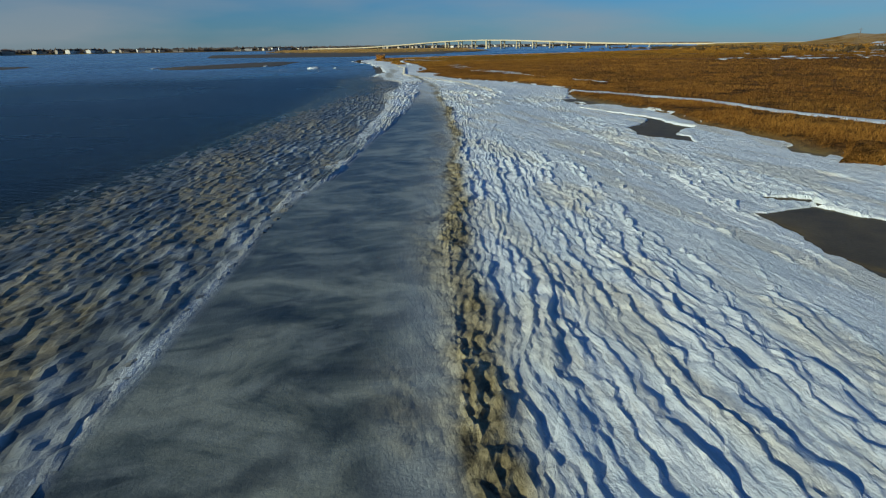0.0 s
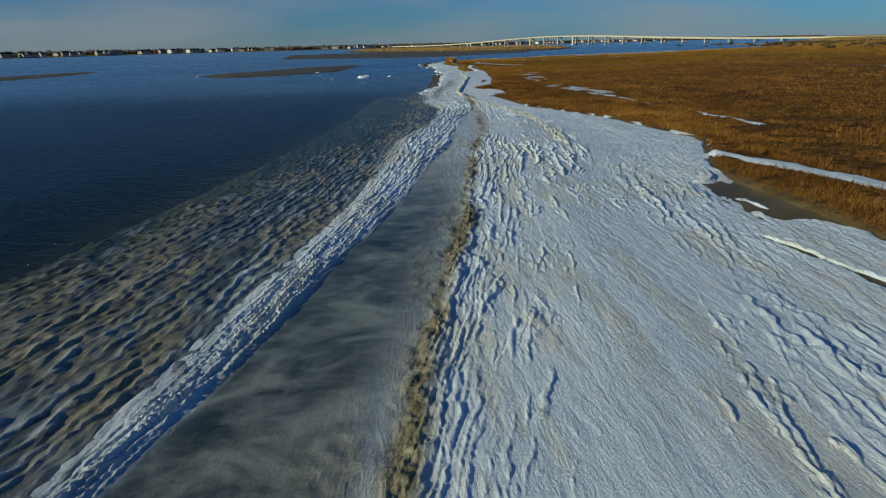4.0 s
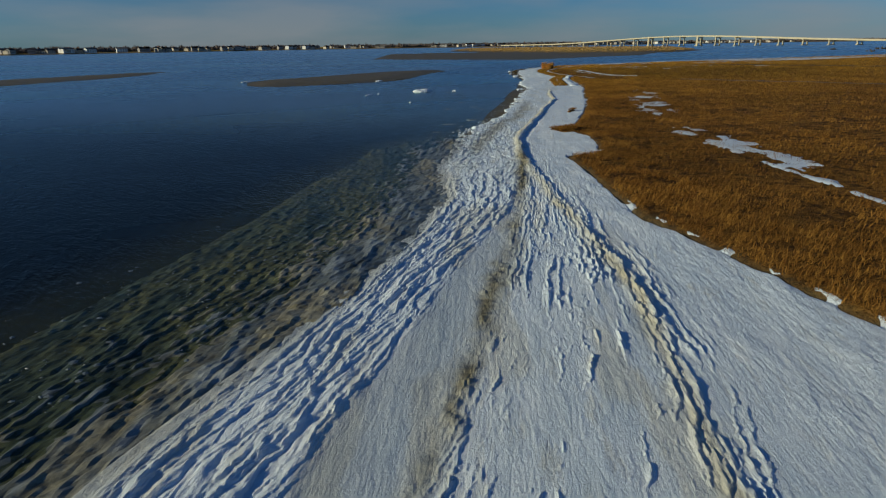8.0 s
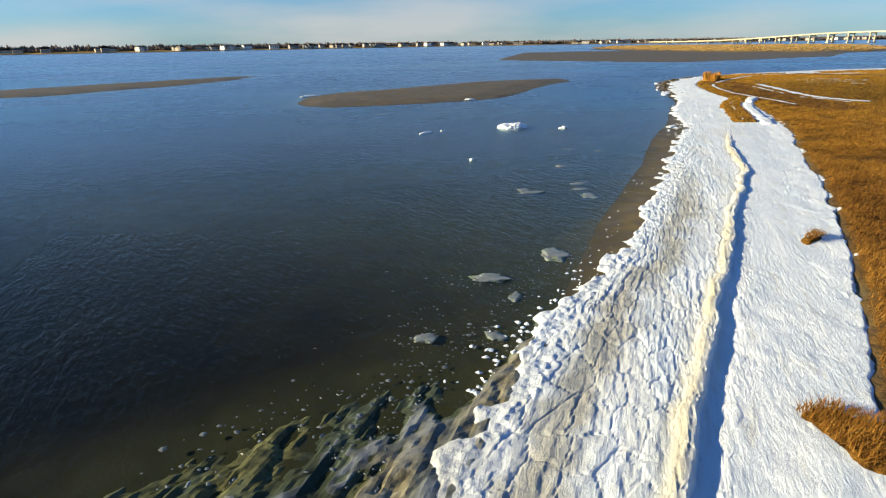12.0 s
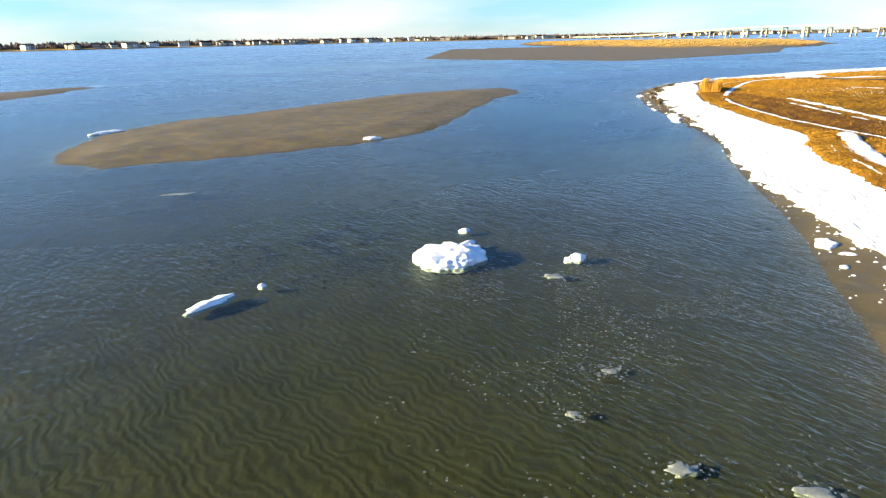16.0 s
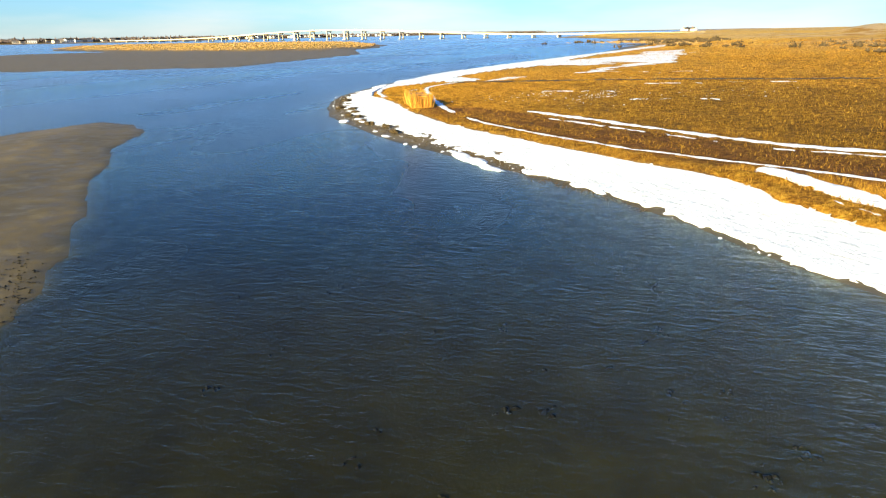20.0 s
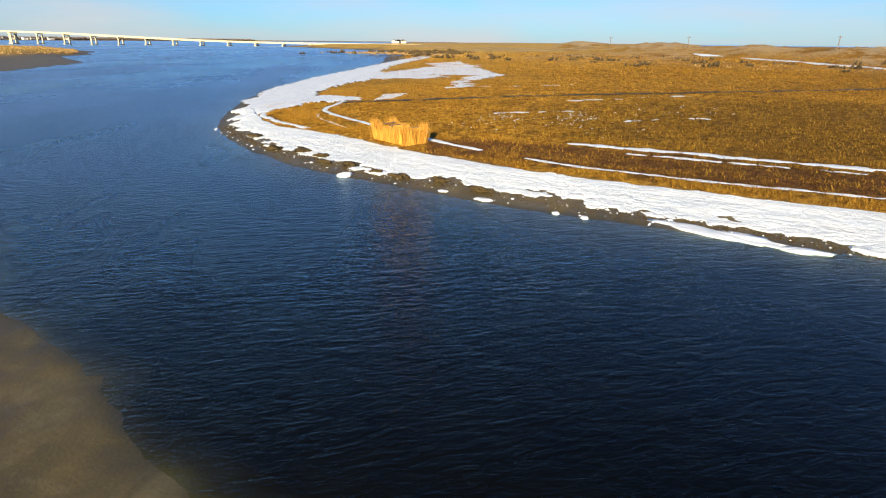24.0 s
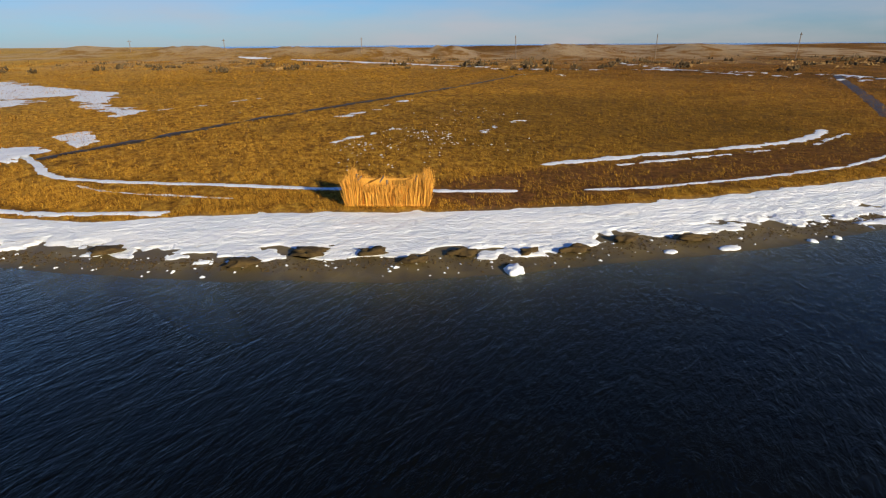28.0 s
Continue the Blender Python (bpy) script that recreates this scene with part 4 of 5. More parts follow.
# ---- the long bridge ----
def build_bridge():
    root = new("road_bridge")
    a, b = Vector((540, 518, 0)), Vector((25, 1376, 0))
    along = (b - a).normalized()
    ang = math.atan2(along.y, along.x)
    n = 32

    def deck_z(t):
        return 2.9 + 10.3 * math.exp(-((t - 0.498) / 0.21) ** 2) + 0.4 * t

    for i in range(n):
        t0, t1 = i / n, (i + 1) / n
        p, q = a.lerp(b, t0), a.lerp(b, t1)
        bm = bmesh.new()
        side = Vector((-along.y, along.x, 0)) * 6.0
        z0, z1 = deck_z(t0), deck_z(t1)
        v = [bm.verts.new(c) for c in (p - side + Vector((0, 0, z0 - 1.0)), p + side + Vector((0, 0, z0 - 1.0)), q + side + Vector((0, 0, z1 - 1.0)), q - side + Vector((0, 0, z1 - 1.0)),
                                       p - side + Vector((0, 0, z0)), p + side + Vector((0, 0, z0)), q + side + Vector((0, 0, z1)), q - side + Vector((0, 0, z1)))]
        for f in ((3, 2, 1, 0), (4, 5, 6, 7), (0, 1, 5, 4), (1, 2, 6, 5), (2, 3, 7, 6), (3, 0, 4, 7)):
            bm.faces.new([v[k] for k in f])
        span = part("deck_span", bm, CONCRETE, root)
        for s in (-1, 1):
            bm = bmesh.new()
            mid = (p + q) / 2 + Vector((-along.y, along.x, 0)) * (5.9 * s)
            made = box(bm, 0, 0, 0, (q - p).length, 0.25, 0.7)
            m = Matrix.Translation((mid.x, mid.y, (z0 + z1) / 2 + 0.35)) @ Matrix.Rotation(ang, 4, "Z") @ Matrix.Rotation(-math.atan2(z1 - z0, (q - p).length), 4, "Y")
            bmesh.ops.transform(bm, matrix=m, verts=made)
            part("parapet", bm, CONCRETE, span)
        if i:
            big = i in (15, 18)
            bm = bmesh.new()
            box(bm, p.x, p.y, z0 - 1.55, 1.5 if not big else 2.6, 11.5, 1.1, ang)
            cap = part("pier_cap", bm, CONCRETE, root)
            for s in (-1, 1):
                bm = bmesh.new()
                c = p + Vector((-along.y, along.x, 0)) * (4.2 * s)
                box(bm, c.x, c.y, (z0 - 2.4) / 2 - 0.5, 1.3 if not big else 3.0, 1.5, z0 - 2.4 + 1.0, ang)
                part("pier_column", bm, CONCRETE, cap)
            bm = bmesh.new()
            box(bm, p.x, p.y, 0.2, 1.9 if not big else 5.0, 12.0, 1.2, ang)
            part("pier_footing", bm, CONCRETE, cap)
    tagged(root, "long pale concrete road bridge on many piers over the inlet", "bridge")


build_bridge()


# ---- the far shore: bare woods and houses ----
def clumps(name, spots, material, label, category, rng, parts=9):
    """Ragged upright clumps of twigs, many small faces each, in one mesh."""
    verts, faces = [], []
    for x, y, z, r, h in spots:
        for _ in range(parts):
            a, d = rng.uniform(0, 6.283), r * math.sqrt(rng.random())
            cx, cy = x + d * math.cos(a), y + d * math.sin(a)
            hh = h * rng.uniform(0.45, 1.05) * (1 - 0.4 * d / max(r, 0.01))
            w = r * rng.uniform(0.14, 0.36)
            b = rng.uniform(0, 6.283)
            k = len(verts)
            for j in range(4):
                e = b + j * 1.5708
                verts.append((cx + w * math.cos(e), cy + w * math.sin(e), z + hh * rng.uniform(0.2, 0.62)))
            verts.append((cx + w * 0.2, cy, z - 0.05 * h))
            verts.append((cx, cy - w * 0.2, z + hh))
            for j in range(4):
                faces.append((k + j, k + (j + 1) % 4, k + 5))
                faces.append((k + (j + 1) % 4, k + j, k + 4))
    ob = new(name, raw_mesh(name, verts, faces, material, False))
    return tagged(ob, label, category, "", "stuff")


def on_line(pts, s):
    p = [Vector((*q, 0)) for q in pts]
    lens = [(b - a).length for a, b in zip(p, p[1:])]
    s = s * sum(lens)
    for a, b, l in zip(p, p[1:], lens):
        if s <= l:
            return a.lerp(b, s / l), (b - a).normalized()
        s -= l
    return p[-1], (p[-1] - p[-2]).normalized()


SHORE_LINE = FAR_SHORE[1:10]


def build_woods():
    rng = random.Random(11)
    spots = []
    for _ in range(5200):
        s = rng.random() ** 1.0
        p, d = on_line(SHORE_LINE, s)
        back = Vector((-d.y, d.x, 0)) * rng.choice((rng.uniform(40, 90), rng.uniform(60, 220)))
        q = p + back
        spots.append((q.x, q.y, 2.2, rng.uniform(5, 11), rng.uniform(6, 12)))
    clumps("far_woods", spots, TREES, "dark bare winter woods along the far shore", "woods", rng, 7)


def house(kind, wall, rng):
    """A gabled shore house: walls, two roof slopes, chimney, windows."""
    w, d, h, r = rng.uniform(9, 15), rng.uniform(7, 9), rng.uniform(3.8, 6.0), rng.uniform(1.8, 3.0)
    root = new("shore_house")
    bm = bmesh.new()
    box(bm, 0, 0, h / 2, w, d, h)
    body = part("wall", bm, wall, root)
    for s in (-1, 1):
        bm = bmesh.new()
        v = [bm.verts.new(c) for c in ((-w / 2 - 0.5, s * (d / 2 + 0.6), h - 0.3), (w / 2 + 0.5, s * (d / 2 + 0.6), h - 0.3), (w / 2 + 0.5, 0, h + r), (-w / 2 - 0.5, 0, h + r))]
        f = bm.faces.new(v if s < 0 else v[::-1])
        bmesh.ops.solidify(bm, geom=[f], thickness=0.3)
        part("roof_slope", bm, ROOF, root)
    for s in (-1, 1):
        bm = bmesh.new()
        bm.faces.new([bm.verts.new(c) for c in ((s * w / 2, -d / 2, h), (s * w / 2, d / 2, h), (s * w / 2, 0, h + r - 0.1))])
        bmesh.ops.solidify(bm, geom=bm.faces[:], thickness=0.2)
        part("gable", bm, wall, root)
    bm = bmesh.new()
    box(bm, w * 0.22, 0.8, h + r, 0.9, 0.9, 2.4)
    part("chimney", bm, WALLS[3], root)
    for k in range(4):
        for z in ((h * 0.3, h * 0.72) if h > 5.5 else (h * 0.5,)):
            bm = bmesh.new()
            box(bm, -w * 0.36 + k * w * 0.24, -d / 2 - 0.03, z, 1.3, 0.12, 1.5)
            part("window", bm, GLASS, body)
    return tagged(root, kind, "house", "houses on the far shore")


def build_houses():
    rng = random.Random(23)
    kinds = [house("white clapboard house with a grey roof by the water", WALLS[0], rng), house("large white clapboard house by the water", WALLS[0], rng),
             house("cream clapboard house with a grey roof", WALLS[1], rng), house("grey shingled house by the far shore", WALLS[2], rng)]
    done = 0
    while done < 150:
        s = rng.gauss(rng.choice((0.25, 0.31, 0.36, 0.405, 0.45, 0.52, 0.60, 0.66, 0.71)), 0.02)
        p, d = on_line(SHORE_LINE, s)
        back = Vector((-d.y, d.x, 0)) * rng.uniform(6, 34)
        q = p + back
        m = pose(q.x, q.y, 1.2, 0, 0, math.degrees(math.atan2(d.y, d.x)) + rng.uniform(-25, 25))
        k = kinds[rng.choice((0, 2, 2, 2, 3, 3, 3))]
        if done < 4:
            kinds[done].matrix_basis = m
        else:
            copy_thing(k, m)
        done += 1


def build_reed_beds():
    rng = random.Random(51)
    q = np.array(ISLAND)
    spots = []
    while len(spots) < 5200:
        x, y = rng.uniform(q[:, 0].min(), q[:, 0].max()), rng.uniform(q[:, 1].min(), q[:, 1].max())
        d = float(signed(np.array([x]), np.array([y]), ISLAND)[0])
        if d > 6:
            spots.append((x, y, min(d * 0.1, 2.2), rng.uniform(0.8, 1.8), rng.uniform(0.5, 1.0)))
    clumps("island_reeds", spots, REEDBED, "golden reeds covering the low island", "reeds", rng, 6)
    spots = []
    for _ in range(2600):
        y = rng.uniform(-90, 330)
        x = 138 + 0.26 * (y - 60) + rng.gauss(18, 12)
        spots.append((x, y, 1.0, rng.uniform(0.9, 2.0), rng.uniform(0.5, 1.1)))
    clumps("dune_reeds", spots, REEDBED, "tawny reeds along the foot of the dunes", "reeds", rng, 6)


build_woods()
build_reed_beds()
build_houses()


# ---- poles, shrubs and roofs by the dunes ----
def build_poles():
    spots = [(258, 215), (236, 177), (210, 128), (182, 79), (160, 40), (140, 5), (122, -30), (104, -64)]
    first = None
    for k, (x, y) in enumerate(spots):
        if first is None:
            first = new("utility_pole")
            bm = bmesh.new()
            rod(bm, (0, 0, -0.5), (0, 0, 8.0), 0.15, 0.1)
            part("pole", bm, WOOD, first)
            bm = bmesh.new()
            box(bm, 0, 0, 7.4, 0.1, 2.2, 0.12)
            arm = part("cross_arm", bm, WOOD, first)
            for s in (-0.9, 0.0, 0.9):
                bm = bmesh.new()
                rod(bm, (0, s, 7.45), (0, s, 7.65), 0.05, 0.03, 6)
                part("insulator", bm, GLASS, arm)
            tagged(first, "tall grey wooden utility pole with a cross arm on the marsh", "utility pole", "poles along the dune road")
            first.matrix_basis = pose(x, y, 1.6, 0, 0, 60)
        else:
            copy_thing(first, pose(x, y, 1.6, (k * 37 % 5 - 2) * 0.8, (k * 53 % 5 - 2) * 1.2, 60))


def build_shrubs():
    rng = random.Random(31)
    spots = []
    for _ in range(650):
        y = rng.uniform(-80, 330)
        x = 150 + 0.25 * (y - 60) + rng.gauss(25, 28)
        spots.append((x, y, 1.3, rng.uniform(0.8, 2.4), rng.uniform(0.8, 2.3)))
    clumps("dune_shrubs", spots, SHRUB, "dark leafless shrubs and tall reeds before the dunes", "shrubs", rng, 8)


build_poles()
build_shrubs()


# ---- snow lying on the marsh and along the tracks ----
def draped(name, label, category, material, pts, width=0.0, ragged=0.6, lift=0.05, step=0.14, holes=0.0, seed=1, scale=0.8, extra=()):
    """A thin sheet that follows the ground: round a line if it has a width, else over a polygon."""
    p = np.array(pts, float)
    pad = width + 1.0
    x, y = np.meshgrid(np.arange(p[:, 0].min() - pad, p[:, 0].max() + pad, step), np.arange(p[:, 1].min() - pad, p[:, 1].max() + pad, step))
    d = width / 2 - line_dist(x, y, pts) if width else signed(x, y, pts)
    d = d + ragged * (fbm(x * scale, y * scale, seed, 4) - 0.5) * 2
    d = d + 0.45 * ragged * (fbm(x * scale * 4, y * scale * 4, seed + 9, 3) - 0.5)
    d = d - holes * smooth(0.45, 0.62, fbm(x * 0.9, y * 0.5, seed + 40, 4)) * 3
    keep = d > -step * 0.9
    z = np.zeros_like(x)
    z[keep] = ground_height(x[keep], y[keep], bool(p[:, 0].max() < 80))[0] + lift * smooth(-step, 0.22, d[keep]) - 0.03 * smooth(0.05, -step, d[keep])
    z = z + lift * 0.6 * (fbm(x * 1.7, y * 1.7, seed + 3, 3) - 0.4) * smooth(0, 0.3, d)
    attrs = [(k, np.full(x.shape, v)) for k, v in extra]
    return tagged(new(name, sheet(name, x, y, z, keep, material, attrs)), label, category, "", "stuff" if name.startswith("snow") or name.startswith("frozen") else "")


T1 = ((33, 171.8), (29.5, 169.8), (26.5, 168.4), (24.7, 166.9), (22.9, 164.0), (21.0, 159.7), (18.6, 154.2), (16.8, 149.6), (15.3, 145.0))
T3 = ((14.6, 141.5), (14.2, 138.1), (14.4, 132.4), (15.2, 125.3), (17.2, 120.1), (19.0, 113.0))
draped("snow_strip", "narrow line of old snow in a wheel track", "snow", SNOW, T1, 0.55, 0.18, 0.03, 0.08, 0.0, 201, 1.6)
draped("snow_strip", "broken line of old snow in a wheel track", "snow", SNOW, T3, 0.42, 0.22, 0.03, 0.08, 0.02, 202, 1.6)
draped("snow_strip", "thin curl of snow beside the track", "snow", SNOW, ((22.6, 165.6), (20.9, 164.0), (19.6, 161.9), (17.7, 157.8)), 0.26, 0.14, 0.04, 0.08, 0.0, 212, 1.4)
draped("snow_strip", "broad band of crusted snow on red marsh grass", "snow", SNOW, ((20.4, 141.0), (21.2, 133.6), (21.9, 125.5), (23.2, 120.0), (25.8, 115.6)), 0.9, 0.4, 0.03, 0.1, 0.06, 203, 1.4)
draped("snow_strip", "broken band of crusted snow on red marsh grass", "snow", SNOW, ((19.2, 137.0), (20.0, 129.5), (21.2, 121.5), (24.2, 115.4)), 0.4, 0.35, 0.03, 0.1, 0.1, 204, 1.4)
draped("snow_strip", "strip of snow between bands of marsh grass", "snow", SNOW, ((10.3, 17.5), (12.0, 11.5), (13.1, 5.9), (12.9, -1.3), (13.2, -12)), 0.8, 0.3, 0.06, 0.12, 0.03, 205)
draped("snow_strip", "faint line of snow along a marsh path", "snow", SNOW, ((14.6, 54.0), (16.2, 38.2), (16.5, 30.6), (16.6, 22.5)), 0.35, 0.4, 0.05, 0.13, 0.3, 206)
draped("snow_strip", "band of snow along the marsh edge by the point", "snow", SNOW, ((23, 173.5), (19.4, 169.0), (17.2, 164.6), (16.2, 160.5)), 0.5, 0.25, 0.03, 0.08, 0.0, 216, 1.6)
draped("snow_patch", "patchy frozen pool with snow in the marsh", "snow", SNOW, ((18.6, 88), (20.6, 82), (19, 74), (17.4, 64.4), (15.0, 61), (15.4, 67.5), (16.6, 76)), 0, 0.9, 0.04, 0.12, 1.1, 207, 1.9)
draped("snow_patch", "ragged snow patch in a marsh hollow", "snow", SNOW, ((15.9, 58.5), (16.6, 52.1), (17.4, 44), (16.0, 43), (14.7, 47.8), (14.3, 54.2)), 0, 0.8, 0.04, 0.1, 1.0, 208, 2.0)
draped("frozen_pond", "pale frozen pond winding through the marsh", "pond", SNOW, ((54.2, 169.4), (51.5, 171), (66.8, 178.2), (79.5, 183.5), (78, 191), (94, 196), (128, 228), (147, 227), (112, 201), (90, 183.3), (82.7, 177.6), (68.4, 175.4)), 0, 1.6, 0.05, 0.3, 0.35, 209, 0.3)
draped("frozen_pond", "small pale frozen pool in the marsh", "pond", SNOW, ((40.7, 172.8), (43.4, 170.8), (37, 168.2), (34.6, 169.1)), 0, 0.4, 0.05, 0.15, 0.1, 217, 0.6)
draped("frozen_pond", "pale frozen pond near the bay shore", "pond", SNOW, ((60.9, 192), (65, 199), (80.5, 206), (112, 214), (126, 208), (104, 195), (89, 187), (79, 192), (73, 183)), 0, 2.2, 0.06, 0.4, 0.6, 210, 0.2)
draped("snow_field", "long streak of snow far across the marsh", "snow", SNOW, ((218, 171), (196, 150), (168, 125), (141, 104)), 3.0, 2.0, 0.12, 0.9, 0.25, 211, 0.12)
draped("snow_field", "thin ice and snow along the far sandbar", "snow", SNOW, ((-125, 88), (-101.5, 119), (-91, 149), (-84, 167), (-80, 182)), 1.8, 1.3, 0.12, 0.5, 0.3, 218, 0.2)
draped("snow_field", "short pale streak of snow on the far marsh", "snow", SNOW, ((105, 111), (99, 102)), 1.5, 1.5, 0.2, 0.6, 0.4, 219, 0.2)
draped("snow_field", "scattered snow on the far marsh", "snow", SNOW, ((148, 62), (118, 66), (88, 72), (64, 66)), 3.0, 3.5, 0.2, 0.8, 0.9, 213, 0.15)
draped("snow_field", "long pale streak of snow on the far marsh", "snow", SNOW, ((60, 62), (78, 56), (110, 70), (140, 120)), 2.4, 3.0, 0.2, 0.7, 0.8, 214, 0.15)
draped("shelf_snow", "snow-covered shelf ice beyond the point", "ice", SNOW, ((17.5, 171), (20, 174.5), (29, 184), (45, 197), (72, 213), (110, 234), (137, 249), (230, 292), (226, 286), (145, 243), (119, 231), (90, 212), (75, 199), (61, 191.5), (46, 186), (36.5, 180.5), (35.8, 172), (33.5, 170), (28, 172.3), (22, 170.6)), 0, 1.1, 0.12, 0.3, 0.3, 215, 0.35)
for seed, pts, w in ((220, ((52, 173), (60, 163), (66, 158)), 0.5), (221, ((44, 150), (50, 146), (57, 142)), 1.2), (222, ((30, 153), (33, 150), (36, 146)), 0.3), (223, ((29, 146), (33, 140), (37, 136)), 0.8)):
    draped("snow_patch", "thin scattering of snow on marsh grass", "snow", SNOW, pts, w, 0.9, 0.04, 0.16, 0.9, seed, 1.1)

for pts in (((6.4, 6.6), (6.9, 2.6), (7.0, 0.6), (5.5, -0.9), (4.4, -1.6), (4.4, -2.6), (3.8, -3.6), (4.3, -4.5), (4.8, -5.7), (5.4, -4.3), (5.2, -3.8), (6.4, -2.7), (7.3, -2.3), (7.0, -1.2), (7.4, 0.4), (7.3, 1.9)), ((-0.6, -17.4), (0.2, -14.0), (1.7, -13.9), (2.2, -15.6), (1.2, -18.5)), ((1.4, -12.9), (2.2, -13.3), (1.9, -13.8))):
    draped("mud_puddle", "dark wet mud showing through a hole in the ice", "mud", MUD, pts, 0, 0.5, 0.015, 0.1, 0.0, 250)

# ditches: dark wet cuts through the marsh
draped("ditch", "narrow dark drainage ditch through the marsh", "ditch", DITCH, ((31, 170), (34, 167.4), (42.6, 160.2), (52.9, 149.9), (75, 131), (100, 112)), 0.8, 0.4, 0.10, 0.14, 0.06, 230)
draped("ditch", "straight dark ditch with wet banks", "ditch", DITCH, ((80, 55), (73.7, 61.3), (37.6, 96.5), (30, 104)), 1.3, 0.2, 0.02, 0.25, 0.0, 231)

# ---- a spur of turf standing in the ice ----
TURF_BITS = (((7.0, 56.9), (7.7, 55.5), (8.8, 55.6), (8.6, 56.7), (7.7, 57.3)), ((9.6, 66.9), (10.4, 67.8), (10.0, 68.2), (9.5, 67.5)))
draped("turf_spur", "narrow spur of brown marsh turf in the ice", "turf", GROUND, ((11.7, 99), (11.9, 105), (12.0, 110.7), (13.0, 116), (14.1, 119.7), (15.2, 118.6), (14.6, 115), (13.8, 111), (13.6, 105.7), (13.3, 99)), 0, 0.35, 0.24, 0.12, 0.0, 240, 0.9, (("grass", 1.0), ("bed", 0.0), ("dune", 0.0), ("ripple", 0.0), ("red", 0.0)))
draped("snow_strip", "thin line of snow along a spur of turf", "snow", SNOW, ((14.5, 117.6), (13.0, 112), (12.7, 105), (12.4, 99.5)), 0.3, 0.14, 0.29, 0.09, 0.02, 224, 1.5)
draped("snow_strip", "broad band of crusted snow between turf and marsh", "snow", SNOW, ((16.1, 118.2), (15.0, 114), (14.4, 109.5), (14.2, 104), (14.0, 98)), 0.95, 0.25, 0.2, 0.1, 0.0, 225, 1.2)
draped("turf_spur", "small island of brown marsh turf in the ice", "turf", GROUND, ((6.0, -10.4), (7.4, -9.3), (8.6, -11), (7.2, -12.2)), 0, 0.3, 0.28, 0.1, 0.0, 241, 0.9, (("grass", 1.0), ("bed", 0.0), ("dune", 0.0), ("ripple", 0.0), ("red", 0.0)))
for pts in TURF_BITS:
    draped("turf_spur", "small tuft of brown marsh turf breaking through the snow", "turf", GROUND, pts, 0, 0.2, 0.16, 0.07, 0.0, 242, 1.6, (("grass", 1.0), ("bed", 0.0), ("dune", 0.0), ("ripple", 0.0), ("red", 0.0)))


# ---- floes, pans and lumps of ice ----
def floe(x, y, sx, sy, h, turn, seed, label, material=None, name="ice_floe", rough=0.35, z=-0.06):
    """A melted lump of ice: a squashed ball with a rough skin and a waterline skirt."""
    bm = bmesh.new()
    bmesh.ops.create_icosphere(bm, subdivisions=5 if sx > 1.0 else 4 if sx > 0.5 else 3, radius=1.0)
    off = Vector((seed * 3.1, seed * 1.7, 0))
    for v in bm.verts:
        n = v.co.normalized()
        flat = Vector((n.x, n.y, n.z * 0.6))
        k = 1 + rough * (noise.noise(flat * 1.4 + off) + 0.6 * noise.noise(flat * 3.1 + off) + 0.35 * noise.noise(flat * 7.0 + off) + 0.12 * noise.noise(n * 11.0 + off) + 0.06 * noise.noise(n * 23.0 + off))
        q = n * k
        top = max(q.z, -0.15)
        top = top ** 0.75 if top > 0 else top
        v.co = Vector((q.x * sx, q.y * sy, top * h))
    for f in bm.faces:
        f.smooth = True
    me = bpy.data.meshes.new(name)
    bm.to_mesh(me)
    bm.free()
    me.materials.append(material or SNOW)
    ob = new(name, me)
    ob.matrix_basis = pose(x, y, z, 0, 0, turn)
    return tagged(ob, label, "ice floe", "loose ice along the shore")


CHIP = plain("floating_ice", (0.15, 0.165, 0.165), 0.4, 0.35, 4.0, 0.01, 0.4, "island")
PAN = plain("clear_ice", (0.20, 0.215, 0.195), 0.35, 0.45, 3.0, 0.01, 0.4)
floe(-5.55, 94.0, 1.12, 1.0, 0.44, 20, 1, "big rounded white ice block stranded in shallow water", None, "ice_block", 0.3)
floe(-5.2, 95.35, 0.32, 0.2, 0.2, 40, 2, "small wet ice lump beside the big block")
floe(-5.55, 96.9, 0.22, 0.16, 0.16, 10, 3, "small melted lump of white ice")
floe(-1.4, 94.6, 0.30, 0.22, 0.25, 35, 4, "knobbly white ice lump in shallow water")
floe(-1.7, 94.45, 0.16, 0.13, 0.16, 0, 5, "small white ice lump in shallow water")
floe(-11.6, 89.6, 0.78, 0.27, 0.16, 58, 6, "long thin white ice floe lying in the water")
floe(-10.7, 90.9, 0.13, 0.1, 0.15, 0, 7, "tiny white lump of ice")
floe(-15.5, 116.6, 0.75, 0.3, 0.22, 40, 8, "white floe grounded at the sandbar's edge", None, "ice_floe", 0.3, 0.0)
floe(-38.3, 117.5, 1.3, 0.5, 0.25, 60, 9, "white floe grounded on the sandbar's tip", None, "ice_floe", 0.3, 0.0)
floe(-5.2, 79.9, 0.14, 0.12, 0.14, 0, 10, "tiny white lump of ice in the water")
floe(6.9, 97.2, 0.62, 0.36, 0.2, 60, 11, "flat white floe just off the shore ice")
floe(7.2, 96.2, 0.3, 0.2, 0.16, 10, 12, "small white floe by the shore ice")
floe(6.6, 95.0, 0.22, 0.16, 0.14, 70, 13, "small white floe on wet sand")
floe(7.75, 130.6, 0.62, 2.3, 0.13, -6, 14, "long flat slab of white ice along the waterline", None, "ice_slab", 0.5)
floe(7.3, 127.6, 0.3, 0.8, 0.14, 12, 15, "flat slab of white ice at the waterline", None, "ice_slab", 0.5)
